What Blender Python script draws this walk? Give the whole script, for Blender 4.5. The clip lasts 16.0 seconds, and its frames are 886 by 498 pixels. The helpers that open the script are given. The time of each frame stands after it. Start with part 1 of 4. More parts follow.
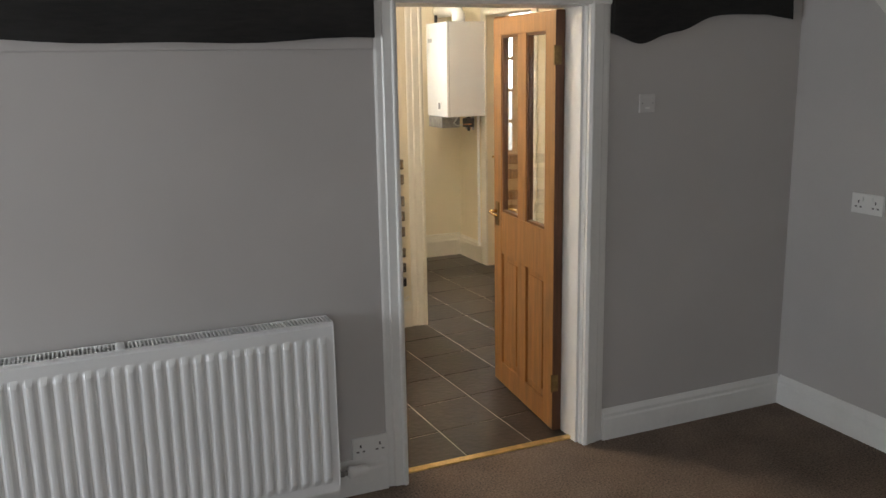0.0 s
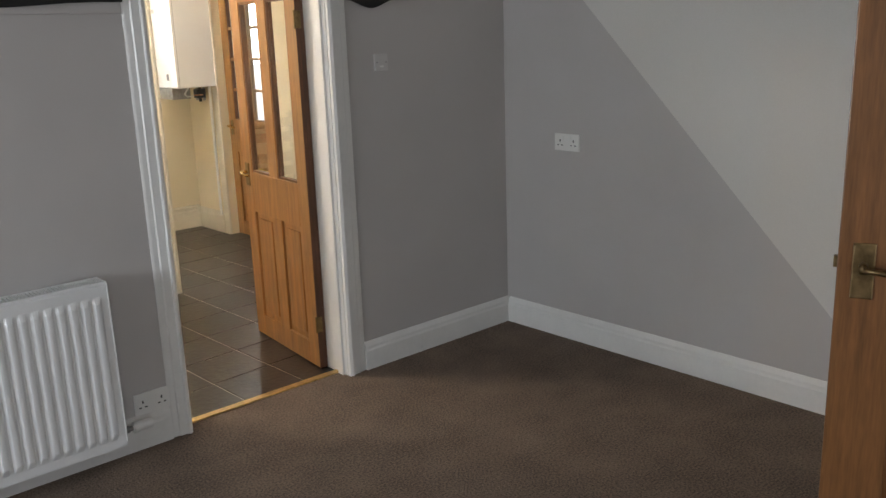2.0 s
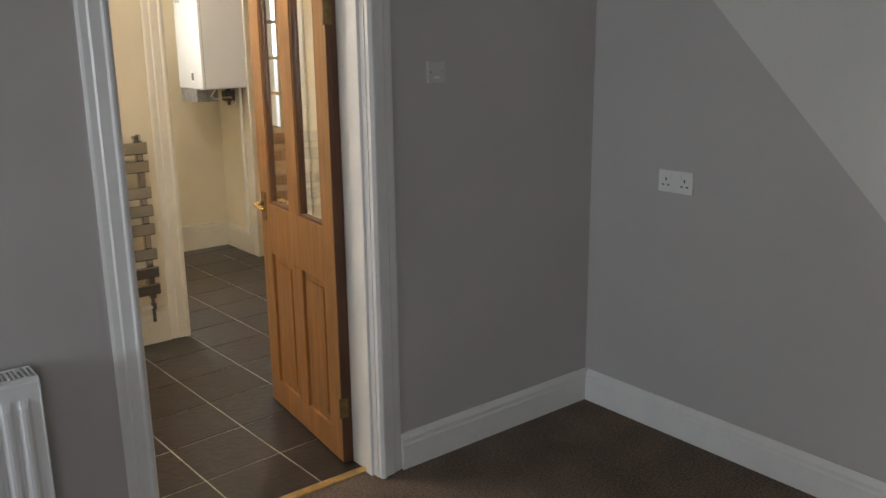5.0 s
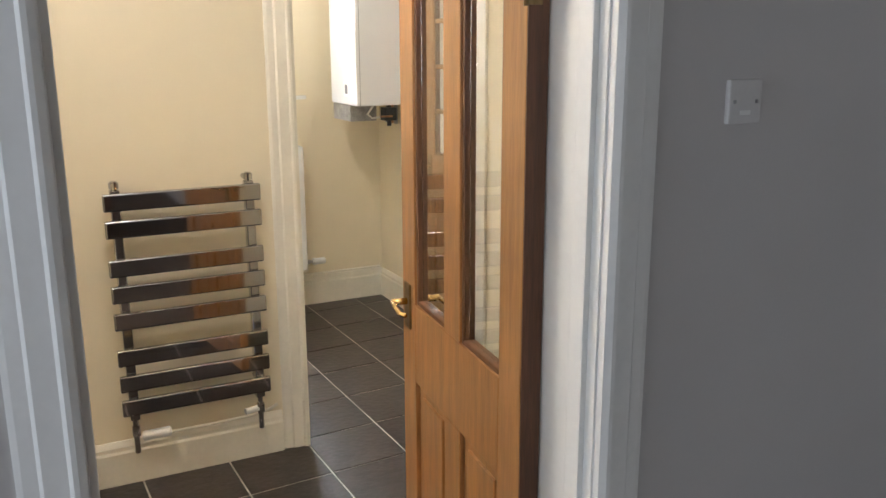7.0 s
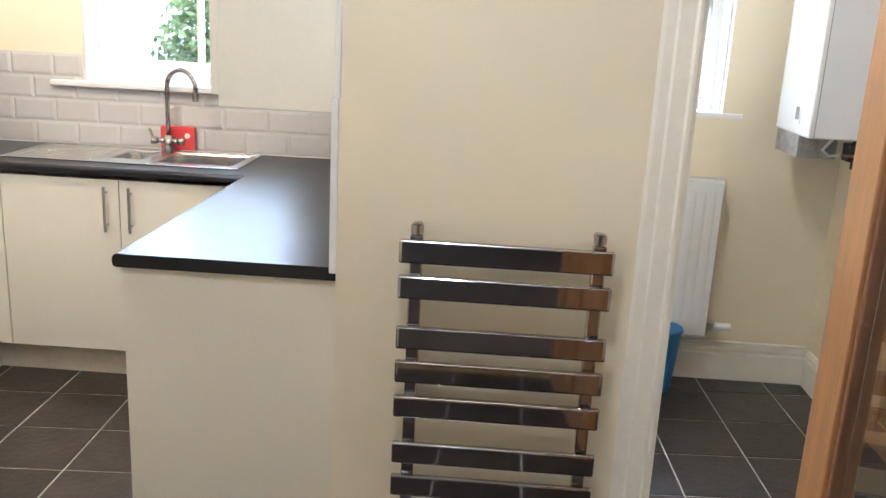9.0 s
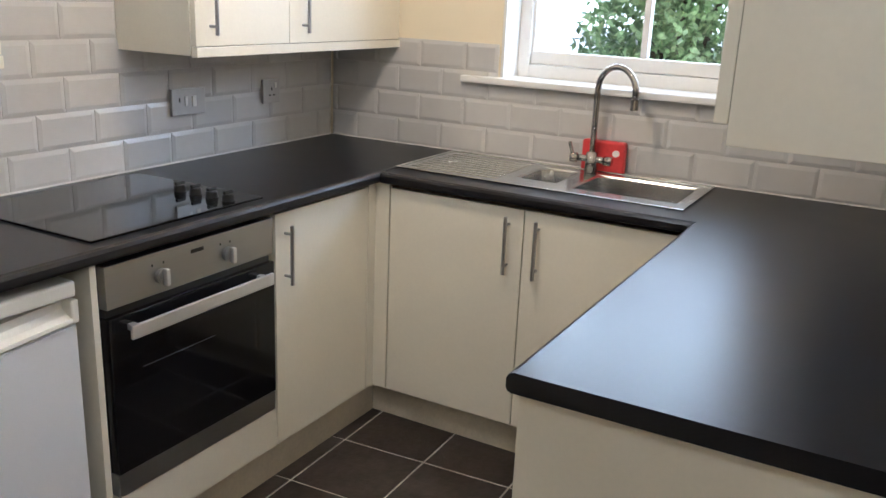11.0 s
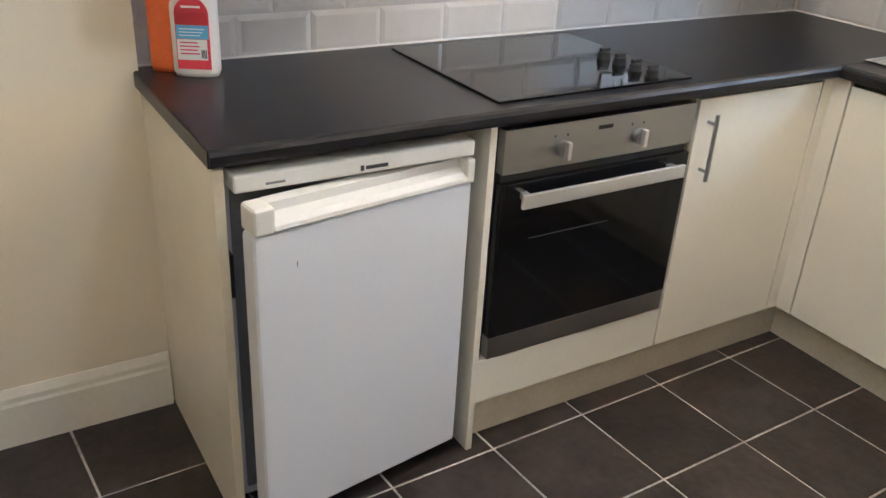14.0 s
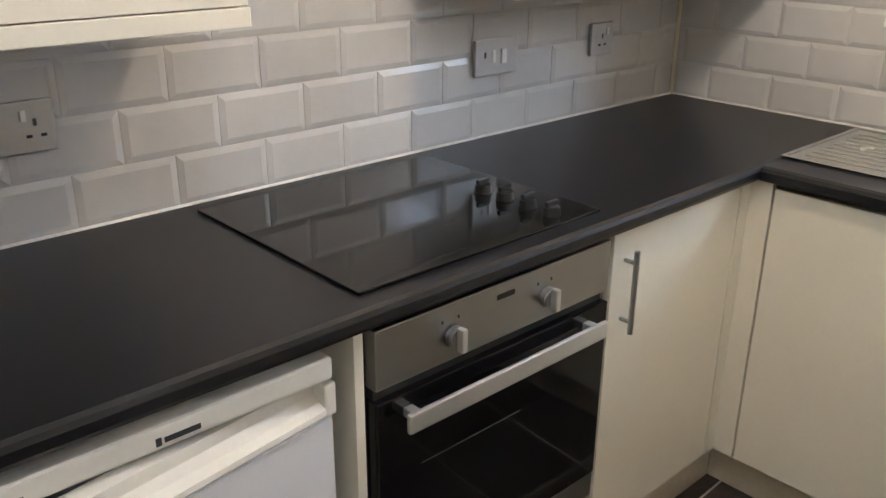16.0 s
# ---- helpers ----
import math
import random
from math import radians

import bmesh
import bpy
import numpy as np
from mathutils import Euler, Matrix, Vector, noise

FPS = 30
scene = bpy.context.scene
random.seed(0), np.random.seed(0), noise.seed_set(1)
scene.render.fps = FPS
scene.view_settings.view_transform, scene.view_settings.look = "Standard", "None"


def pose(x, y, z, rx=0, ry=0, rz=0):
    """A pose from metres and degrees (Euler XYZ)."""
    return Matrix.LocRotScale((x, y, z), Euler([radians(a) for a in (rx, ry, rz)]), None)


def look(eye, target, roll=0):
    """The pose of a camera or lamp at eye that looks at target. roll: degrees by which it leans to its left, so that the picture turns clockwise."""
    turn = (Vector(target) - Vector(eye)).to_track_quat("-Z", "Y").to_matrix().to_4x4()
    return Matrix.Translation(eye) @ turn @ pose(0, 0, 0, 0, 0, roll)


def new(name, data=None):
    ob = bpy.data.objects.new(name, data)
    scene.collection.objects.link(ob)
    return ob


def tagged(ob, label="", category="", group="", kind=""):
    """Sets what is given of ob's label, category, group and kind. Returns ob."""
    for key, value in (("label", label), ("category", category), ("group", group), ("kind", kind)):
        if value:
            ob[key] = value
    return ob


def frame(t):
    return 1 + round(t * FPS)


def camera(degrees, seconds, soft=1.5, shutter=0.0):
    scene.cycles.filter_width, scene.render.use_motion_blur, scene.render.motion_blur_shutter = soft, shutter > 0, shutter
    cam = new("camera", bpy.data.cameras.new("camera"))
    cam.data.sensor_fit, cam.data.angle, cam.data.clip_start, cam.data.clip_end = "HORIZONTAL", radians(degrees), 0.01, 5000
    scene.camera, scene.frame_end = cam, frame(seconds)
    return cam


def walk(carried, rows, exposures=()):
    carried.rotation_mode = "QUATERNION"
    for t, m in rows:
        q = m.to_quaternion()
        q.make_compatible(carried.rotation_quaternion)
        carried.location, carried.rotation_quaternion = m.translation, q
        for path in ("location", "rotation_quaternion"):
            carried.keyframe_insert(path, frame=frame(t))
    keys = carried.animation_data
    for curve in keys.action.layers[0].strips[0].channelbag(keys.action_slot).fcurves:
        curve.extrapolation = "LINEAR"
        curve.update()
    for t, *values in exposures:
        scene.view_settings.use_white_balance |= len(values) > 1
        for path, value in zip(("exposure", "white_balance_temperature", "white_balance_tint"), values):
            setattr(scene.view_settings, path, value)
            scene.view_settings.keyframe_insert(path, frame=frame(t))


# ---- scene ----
cam = camera(54.6, 16.0)
PATH = [
    (0, (2.102, 0.986, 1.611), (2.882, 2.78, 1.193), -1.0),
    (0.5, (1.993, 0.882, 1.604), (2.918, 2.602, 1.172), -1.0),
    (1, (1.915, 0.825, 1.585), (2.94, 2.489, 1.159), -1.2),
    (1.5, (1.854, 0.8, 1.595), (3.035, 2.347, 1.137), -1.6),
    (2, (1.812, 0.766, 1.565), (3.108, 2.21, 1.077), -2.0),
    (2.5, (1.816, 0.754, 1.576), (3.142, 2.164, 1.073), -2.0),
    (3, (1.859, 0.768, 1.596), (3.191, 2.171, 1.087), -1.8),
    (3.2, (1.894, 0.8, 1.598), (3.23, 2.198, 1.087), -1.5),
    (5.3, (2.543, 1.716, 1.572), (3.694, 3.277, 1.085), -0.1),
    (5.5, (2.613, 1.837, 1.567), (3.721, 3.431, 1.082), 0.3),
    (6, (2.763, 2.203, 1.565), (3.791, 3.851, 1.088), -0.3),
    (6.5, (2.945, 2.523, 1.543), (3.963, 4.179, 1.075), -0.8),
    (7, (3.165, 2.817, 1.546), (4.04, 4.553, 1.078), -0.2),
    (7.5, (3.316, 3.106, 1.53), (4.03, 4.913, 1.056), 0.5),
    (8, (3.458, 3.348, 1.572), (3.979, 5.216, 1.081), 0.9),
    (8.5, (3.583, 3.572, 1.59), (3.758, 5.501, 1.089), 2.0),
    (9, (3.618, 3.766, 1.581), (3.525, 5.697, 1.07), 2.9),
    (9.2, (3.591, 3.859, 1.575), (3.418, 5.784, 1.058), 2.6),
    (11.3, (3.084, 4.822, 1.523), (2.052, 6.432, 0.94), 2.0),
    (11.5, (3.042, 4.857, 1.522), (1.939, 6.414, 0.922), 1.5),
    (12, (2.991, 4.892, 1.501), (1.639, 6.189, 0.801), 0.6),
    (12.5, (3.015, 4.885, 1.492), (1.508, 5.94, 0.709), 1.1),
    (13, (3.027, 4.889, 1.476), (1.515, 5.857, 0.594), 2.6),
    (13.5, (3.037, 4.9, 1.484), (1.528, 5.843, 0.571), 3.1),
    (14, (3.04, 4.936, 1.502), (1.525, 5.884, 0.606), 3.3),
    (14.5, (3.04, 4.968, 1.509), (1.508, 5.928, 0.654), 2.5),
    (15, (2.922, 5.053, 1.506), (1.38, 6.045, 0.708), 1.5),
    (15.5, (2.678, 5.157, 1.508), (1.219, 6.303, 0.761), 1.0),
    (16, (2.492, 5.296, 1.499), (1.124, 6.55, 0.754), 0.4),
]
EXPOSURES = [
    (0, -0.28, 6500, 10), (1, -0.1, 6500, 10), (1.5, -0.15, 6500, 10), (2.5, 0.12, 6200, 10), (3.2, 0.1, 6200, 10),
    (5.3, -0.4, 6300, 10), (6.0, -0.2, 6200, 10), (6.5, -0.08, 6100, 10), (7.0, 0.0, 5900, 10), (7.5, -0.08, 5400, 10),
    (8.0, -0.35, 5400, 10), (8.5, -0.25, 5100, 10), (9.2, -0.05, 5100, 10), (11.3, -0.95, 5150, 10), (12, -0.7, 5400, 10),
    (12.5, -0.6, 5450, 10), (13, -0.15, 5150, 10), (13.6, -0.05, 5150, 10), (14.0, -0.45, 5150, 10), (14.5, -0.55, 5250, 10), (16, -0.85, 5300, 10),
]
walk(cam, [(t, look(eye, target, roll)) for t, eye, target, roll in PATH], EXPOSURES)

# ---- light ----
world = bpy.data.worlds.new("world")
scene.world = world
world.use_nodes = True
wn = world.node_tree
sky = wn.nodes.new("ShaderNodeTexSky")
sky.sky_type, sky.sun_disc = "NISHITA", False
sky.sun_elevation, sky.sun_rotation = radians(62), radians(13)
wn.nodes["Background"].inputs["Strength"].default_value = 0.12
wn.links.new(sky.outputs["Color"], wn.nodes["Background"].inputs["Color"])

sun_data = bpy.data.lights.new("sun", "SUN")
sun_data.energy, sun_data.angle, sun_data.color = 4.5, radians(12), (1.0, 0.96, 0.9)
sun = new("sun", sun_data)
sun.matrix_world = look((0, 0, 20), (-0.5, 2.2, 15.75))


def area_lamp(name, eye, target, w, h, power, colour):
    d = bpy.data.lights.new(name, "AREA")
    d.shape, d.size, d.size_y, d.energy, d.color = "RECTANGLE", w, h, power, colour
    ob = new(name, d)
    ob.matrix_world = look(eye, target)
    return ob


KITCHEN_DAY, UTILITY_DAY, LIVING_DAY, FRONT_FILL, BULB = 80, 310, 60, 36, 64
area_lamp("kitchen_window_light", (2.23, 8.95, 2.9), (2.23, 7.3, 1.35), 1.7, 1.2, KITCHEN_DAY, (0.86, 0.94, 1.0))
area_lamp("utility_window_light", (4.28, 8.95, 2.9), (4.28, 7.3, 1.35), 1.3, 1.2, UTILITY_DAY, (0.9, 0.95, 1.0))
area_lamp("living_window_light", (-0.9, 2.95, 1.4), (1.0, 2.85, 1.3), 1.3, 1.15, LIVING_DAY, (0.88, 0.94, 1.0))
# added fill from the unseen south side, balances brightness between the living room walls
area_lamp("living_front_fill_light", (0.9, -1.9, 1.4), (1.2, 2.0, 1.3), 1.5, 1.1, FRONT_FILL, (0.94, 0.97, 1.0))


def bulb(name, place, power, colour, radius=0.06):
    d = bpy.data.lights.new(name, "POINT")
    d.energy, d.color, d.shadow_soft_size = power, colour, radius
    ob = new(name, d)
    ob.location = place


bulb("kitchen_ceiling_bulb", (1.97, 6.585, 2.3), BULB, (1.0, 0.73, 0.45), 0.04)
bulb("kitchen_second_bulb", (2.15, 5.78, 2.3), 36, (1.0, 0.93, 0.84), 0.05)
bulb("passage_ceiling_bulb", (3.45, 4.75, 2.2), 24, (1.0, 0.93, 0.84), 0.1)
bulb("utility_ceiling_bulb", (4.15, 6.9, 2.26), 32, (1.0, 0.90, 0.76), 0.06)

# ---- materials ----
MATS = {}


def material(name, colour, rough=0.5, metal=0.0, vary=0.08, scale=4.0, fine=90.0, bump=0.1, spread=0.0, coat=0.0, rough_vary=0.1, stretch=None, second=None, fine_share=0.35, placed=False, specular=0.5):
    """Base colour mottled at two scales, uneven gloss and fine relief; spread: piece-to-piece variation."""
    m = bpy.data.materials.new(name)
    m.use_nodes = True
    n, l = m.node_tree.nodes, m.node_tree.links
    b = n["Principled BSDF"]
    b.inputs["Metallic"].default_value = metal
    b.inputs["Coat Weight"].default_value = coat
    b.inputs["Specular IOR Level"].default_value = specular
    geo = n.new("ShaderNodeTexCoord")
    src = n.new("ShaderNodeNewGeometry").outputs["Position"] if placed else geo.outputs["Object"]
    if stretch:
        mp = n.new("ShaderNodeMapping")
        mp.inputs["Scale"].default_value = stretch
        l.new(src, mp.inputs["Vector"])
        src = mp.outputs["Vector"]
    big, small = n.new("ShaderNodeTexNoise"), n.new("ShaderNodeTexNoise")
    for t, s, d in ((big, scale, 4.0), (small, fine, 3.0)):
        t.inputs["Scale"].default_value, t.inputs["Detail"].default_value = s, d
        l.new(src, t.inputs["Vector"])
    mix = n.new("ShaderNodeMix")
    mix.data_type = "RGBA"
    lo = tuple(max(0.0, c * (1 - vary * 2)) for c in colour)
    hi = tuple(min(1.0, c * (1 + vary * 2)) for c in colour) if second is None else second
    mix.inputs[6].default_value, mix.inputs[7].default_value = (*lo, 1), (*hi, 1)
    add = n.new("ShaderNodeMath")
    add.operation = "MULTIPLY_ADD"
    add.inputs[1].default_value, add.inputs[2].default_value = fine_share, 0.0
    l.new(small.outputs["Fac"], add.inputs[0])
    add2 = n.new("ShaderNodeMath")
    add2.operation = "MULTIPLY_ADD"
    add2.inputs[1].default_value = 1 - fine_share
    l.new(big.outputs["Fac"], add2.inputs[0])
    l.new(add.outputs[0], add2.inputs[2])
    spreadout = n.new("ShaderNodeMapRange")
    spreadout.inputs["From Min"].default_value, spreadout.inputs["From Max"].default_value = 0.34, 0.66
    l.new(add2.outputs[0], spreadout.inputs["Value"])
    l.new(spreadout.outputs["Result"], mix.inputs[0])
    colour_out = mix.outputs[2]
    if spread:
        info, hsv = n.new("ShaderNodeObjectInfo"), n.new("ShaderNodeHueSaturation")
        mr = n.new("ShaderNodeMapRange")
        mr.inputs["To Min"].default_value, mr.inputs["To Max"].default_value = 1 - spread, 1 + spread
        l.new(info.outputs["Random"], mr.inputs["Value"])
        l.new(mr.outputs["Result"], hsv.inputs["Value"])
        l.new(colour_out, hsv.inputs["Color"])
        colour_out = hsv.outputs["Color"]
    l.new(colour_out, b.inputs["Base Color"])
    rr = n.new("ShaderNodeMapRange")
    rr.inputs["To Min"].default_value, rr.inputs["To Max"].default_value = max(0.02, rough - rough_vary), min(1, rough + rough_vary)
    l.new(big.outputs["Fac"], rr.inputs["Value"])
    l.new(rr.outputs["Result"], b.inputs["Roughness"])
    if bump:
        bp = n.new("ShaderNodeBump")
        bp.inputs["Strength"].default_value, bp.inputs["Distance"].default_value = bump, 0.004
        l.new(small.outputs["Fac"], bp.inputs["Height"])
        l.new(bp.outputs["Normal"], b.inputs["Normal"])
    MATS[name] = m
    return m


GREY_PAINT = material("grey_wall_paint", (0.5, 0.476, 0.458), 0.75, vary=0.025, scale=1.5, fine=160, fine_share=0.15, bump=0.06)
PALE_LIT_PLANE = material("pale_lit_plane", (0.66, 0.64, 0.60), 0.75, vary=0.02, scale=1.5, fine=160, bump=0.1)
CREAM_PAINT = material("cream_wall_paint", (0.80, 0.71, 0.53), 0.7, vary=0.02, scale=1.8, fine=140, fine_share=0.12, bump=0.05)
CEILING_PAINT = material("ceiling_paint", (0.8, 0.78, 0.74), 0.85, vary=0.02, fine=120)
WHITE_GLOSS = material("white_gloss_woodwork", (0.78, 0.77, 0.74), 0.32, vary=0.02, scale=6, fine=60, bump=0.05)
CREAM_GLOSS = material("cream_gloss_woodwork", (0.79, 0.74, 0.63), 0.35, vary=0.025, scale=6, fine=60, bump=0.06)
CARPET = material("brown_carpet", (0.150, 0.107, 0.078), 0.97, vary=0.3, scale=5, fine=120, fine_share=0.76, bump=1.0, rough_vary=0.02)
BEAM = material("black_stained_timber", (0.012, 0.011, 0.010), 0.8, vary=0.3, scale=5, fine=50, bump=0.6, stretch=(0.3, 2, 2))
SLATE = material("dark_slate_tile", (0.036, 0.028, 0.024), 0.30, vary=0.22, scale=9, fine=38, bump=0.45, specular=0.35, placed=True, spread=0.22, rough_vary=0.03)
GROUT = material("pale_grey_grout", (0.54, 0.50, 0.45), 0.85, vary=0.22, scale=5, fine=80)
METRO = material("white_glazed_tile", placed=True, colour=(0.55, 0.535, 0.515), rough=0.12, vary=0.015, scale=8, fine=30, bump=0.03, spread=0.04, rough_vary=0.04)
TILE_GROUT = material("white_tile_grout", (0.64, 0.62, 0.59), 0.8, vary=0.06)
OAK = material("varnished_oak", (0.35, 0.172, 0.06), 0.36, vary=0.15, scale=4, fine=22, bump=0.08, stretch=(9, 9, 0.7), coat=0.15)
# the hall door's oak, darkened in colour for the shade on its face
OAK_SHADED = material("shaded_varnished_oak", (0.20, 0.085, 0.027), 0.4, vary=0.16, scale=5, fine=26, bump=0.08, stretch=(9, 9, 0.7), coat=0.15)
OAK_DARK = material("dark_oak_edge", (0.10, 0.04, 0.018), 0.45, vary=0.2, scale=5, fine=26, bump=0.1, stretch=(9, 9, 0.7))
OAK_BEAD = material("oak_glazing_bead", (0.14, 0.06, 0.023), 0.4, vary=0.15, scale=5, fine=26, bump=0.08, stretch=(9, 9, 0.7))
BRASS = material("polished_brass", (0.75, 0.52, 0.20), 0.25, 1.0, vary=0.1, scale=20, bump=0.02)
OLD_BRASS = material("aged_brass", (0.22, 0.155, 0.075), 0.4, 1.0, vary=0.2, scale=20, bump=0.05)
CHROME = material("polished_chrome", (0.44, 0.42, 0.405), 0.05, 1.0, vary=0.02, bump=0.0, rough_vary=0.02)
STEEL = material("brushed_steel", (0.40, 0.402, 0.405), 0.34, 1.0, vary=0.015, scale=3, fine=60, bump=0.008, stretch=(1, 1, 30))
HANDLE_STEEL = material("satin_steel", (0.80, 0.80, 0.79), 0.48, 1.0, vary=0.02, scale=4, fine=90, bump=0.02, rough_vary=0.03)
PLATE_STEEL = material("dull_steel_plate", (0.5, 0.49, 0.48), 0.5, 1.0, vary=0.03, scale=8, fine=90, bump=0.02, rough_vary=0.03)
DULL_PLASTIC = material("dull_white_plastic", (0.58, 0.56, 0.54), 0.5, vary=0.03, bump=0.02)
SINK_STEEL = material("sink_steel", (0.62, 0.62, 0.61), 0.24, 1.0, vary=0.05, scale=6, fine=120, bump=0.02)
RAD_WHITE = material("radiator_enamel", (0.80, 0.80, 0.79), 0.32, vary=0.01, bump=0.02, rough_vary=0.02)
# dark grey for the shade inside radiators; also seams, gaskets and small marks
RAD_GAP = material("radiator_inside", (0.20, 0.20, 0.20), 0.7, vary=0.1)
PLASTIC = material("white_plastic", (0.78, 0.77, 0.74), 0.35, vary=0.02, bump=0.02)
SLOT = material("dark_slot", (0.02, 0.02, 0.02), 0.6, vary=0.1)
UNIT = material("cream_unit_gloss", (0.80, 0.752, 0.63), 0.22, vary=0.015, scale=3, bump=0.02)
UNIT_EDGE = material("cream_unit_edge", (0.70, 0.62, 0.46), 0.4, vary=0.03)
PLINTH = material("cream_plinth", (0.62, 0.55, 0.42), 0.45, vary=0.06, scale=5)
WORKTOP = material("black_laminate", (0.006, 0.006, 0.008), 0.32, vary=0.12, scale=8, fine=260, bump=0.012, rough_vary=0.02, specular=0.42)
HOB_GLASS = material("black_ceramic_glass", (0.006, 0.006, 0.006), 0.06, specular=0.35, vary=0.1, bump=0.0, rough_vary=0.03)
OVEN_GLASS = material("black_oven_glass", (0.005, 0.005, 0.006), 0.07, specular=0.35, vary=0.1, bump=0.0, rough_vary=0.03)
BLACK_PLASTIC = material("black_plastic", (0.015, 0.015, 0.015), 0.35, vary=0.1, bump=0.03)
FRIDGE_WHITE = material("fridge_enamel", (0.74, 0.74, 0.76), 0.35, vary=0.01, scale=3, fine=200, bump=0.06)
FRIDGE_TRIM = material("ivory_plastic_trim", (0.76, 0.73, 0.66), 0.4, vary=0.02, bump=0.02)
BOILER = material("boiler_enamel", (0.82, 0.82, 0.81), 0.22, vary=0.01, bump=0.01)
GREY_METAL = material("grey_pipe_metal", (0.35, 0.34, 0.33), 0.45, 0.6, vary=0.15, scale=20)
COPPER = material("copper_pipe", (0.5, 0.26, 0.14), 0.4, 1.0, vary=0.15, scale=20)
RED_PLASTIC = material("red_plastic", (0.62, 0.05, 0.05), 0.4, vary=0.08, bump=0.03)
ORANGE_PLASTIC = material("orange_plastic", (0.80, 0.16, 0.03), 0.35, vary=0.05, bump=0.03)
BLUE_PLASTIC = material("blue_plastic", (0.03, 0.16, 0.42), 0.4, vary=0.08, bump=0.03)
LABEL_RED = material("red_print", (0.65, 0.05, 0.07), 0.45, vary=0.04, bump=0)
LABEL_BLUE = material("blue_print", (0.14, 0.42, 0.66), 0.45, vary=0.04, bump=0)
LABEL_WHITE = material("white_print", (0.8, 0.79, 0.77), 0.45, vary=0.02, bump=0)
INK = material("dark_ink", (0.03, 0.03, 0.035), 0.5, vary=0.05, bump=0)
YELLOW_STRIP = material("brass_threshold", (0.72, 0.50, 0.20), 0.35, 0.8, vary=0.12, scale=20)
LEAF = material("bush_leaf", (0.33, 0.45, 0.21), 0.5, vary=0.35, scale=3, fine=30, bump=0.2)
BARK = material("bark", (0.10, 0.07, 0.05), 0.9, vary=0.3)
TARMAC = material("tarmac", (0.3, 0.3, 0.3), 0.9, vary=0.15, scale=1, fine=60, bump=0.3)
CAR_WHITE = material("car_white", (0.8, 0.8, 0.8), 0.2, vary=0.01, bump=0, coat=0.5)
CAR_GLASS = material("tinted_car_glass", (0.02, 0.05, 0.13), 0.08, vary=0.05, bump=0)
RUBBER = material("rubber", (0.02, 0.02, 0.02), 0.8, vary=0.1)


def glass_material(name, tint, rough):
    m = bpy.data.materials.new(name)
    m.use_nodes = True
    b = m.node_tree.nodes["Principled BSDF"]
    b.inputs["Base Color"].default_value = (*tint, 1)
    b.inputs["Roughness"].default_value, b.inputs["IOR"].default_value = rough, 1.45
    b.inputs["Transmission Weight"].default_value = 1.0
    return m


GLASS = glass_material("clear_glass", (0.97, 0.98, 0.97), 0.0)

# ---- building helpers ----
ORIGIN = {}


def thing(name, at, label, category, group="", kind=""):
    ob = new(name)
    ob.location = at
    ob.empty_display_size = 0.05
    ORIGIN[ob.name] = Vector(at)
    return tagged(ob, label, category, group, kind)


def mesh_from(name, bm, mat):
    bmesh.ops.recalc_face_normals(bm, faces=bm.faces[:])
    me = bpy.data.meshes.new(name)
    bm.to_mesh(me)
    bm.free()
    me.materials.append(mat)
    return me


def part(name, bm, mat, parent, label="", smooth=False):
    """Links a bmesh, drawn in the thing's own space (world place when the thing keeps an ORIGIN), under its parent."""
    o = ORIGIN.get(parent.name, Vector((0, 0, 0)))
    bmesh.ops.translate(bm, verts=bm.verts[:], vec=-o)
    me = mesh_from(name, bm, mat)
    if smooth:
        for p in me.polygons:
            p.use_smooth = True
    ob = new(name, me)
    ob.parent = parent
    ORIGIN[ob.name] = o
    if label:
        ob["label"] = label
    return ob


def solid(name, bm, mat, label="", category="", kind="structure", smooth=False):
    me = mesh_from(name, bm, mat)
    if smooth:
        for p in me.polygons:
            p.use_smooth = True
    return tagged(new(name, me), label, category, "", kind)


def box(x0, x1, y0, y1, z0, z1, bevel=0.0, seg=2, bm=None):
    b = bmesh.new()
    bmesh.ops.create_cube(b, size=1)
    for v in b.verts:
        v.co = Vector((x0 + (v.co.x + 0.5) * (x1 - x0), y0 + (v.co.y + 0.5) * (y1 - y0), z0 + (v.co.z + 0.5) * (z1 - z0)))
    if bevel:
        bmesh.ops.bevel(b, geom=b.edges[:], offset=bevel, segments=seg, profile=0.6, affect="EDGES")
    return b if bm is None else join(bm, b)


def join(bm, other):
    me = bpy.data.meshes.new("tmp")
    other.to_mesh(me)
    other.free()
    bm.from_mesh(me)
    bpy.data.meshes.remove(me)
    return bm


def boxes(rows, bevel=0.0):
    bm = bmesh.new()
    for r in rows:
        box(*r, bevel=bevel, bm=bm)
    return bm


def cyl(p, q, r, seg=16, r2=None, bm=None, bevel=0.0):
    b = bmesh.new()
    p, q = Vector(p), Vector(q)
    bmesh.ops.create_cone(b, cap_ends=True, segments=seg, radius1=r, radius2=r if r2 is None else r2, depth=(q - p).length)
    if bevel:
        bmesh.ops.bevel(b, geom=[e for e in b.edges if len(e.link_faces) == 2 and e.calc_face_angle(0) > 1.0], offset=bevel, segments=2, affect="EDGES")
    m = Matrix.Translation((p + q) / 2) @ (q - p).to_track_quat("Z", "Y").to_matrix().to_4x4()
    bmesh.ops.transform(b, matrix=m, verts=b.verts[:])
    return b if bm is None else join(bm, b)


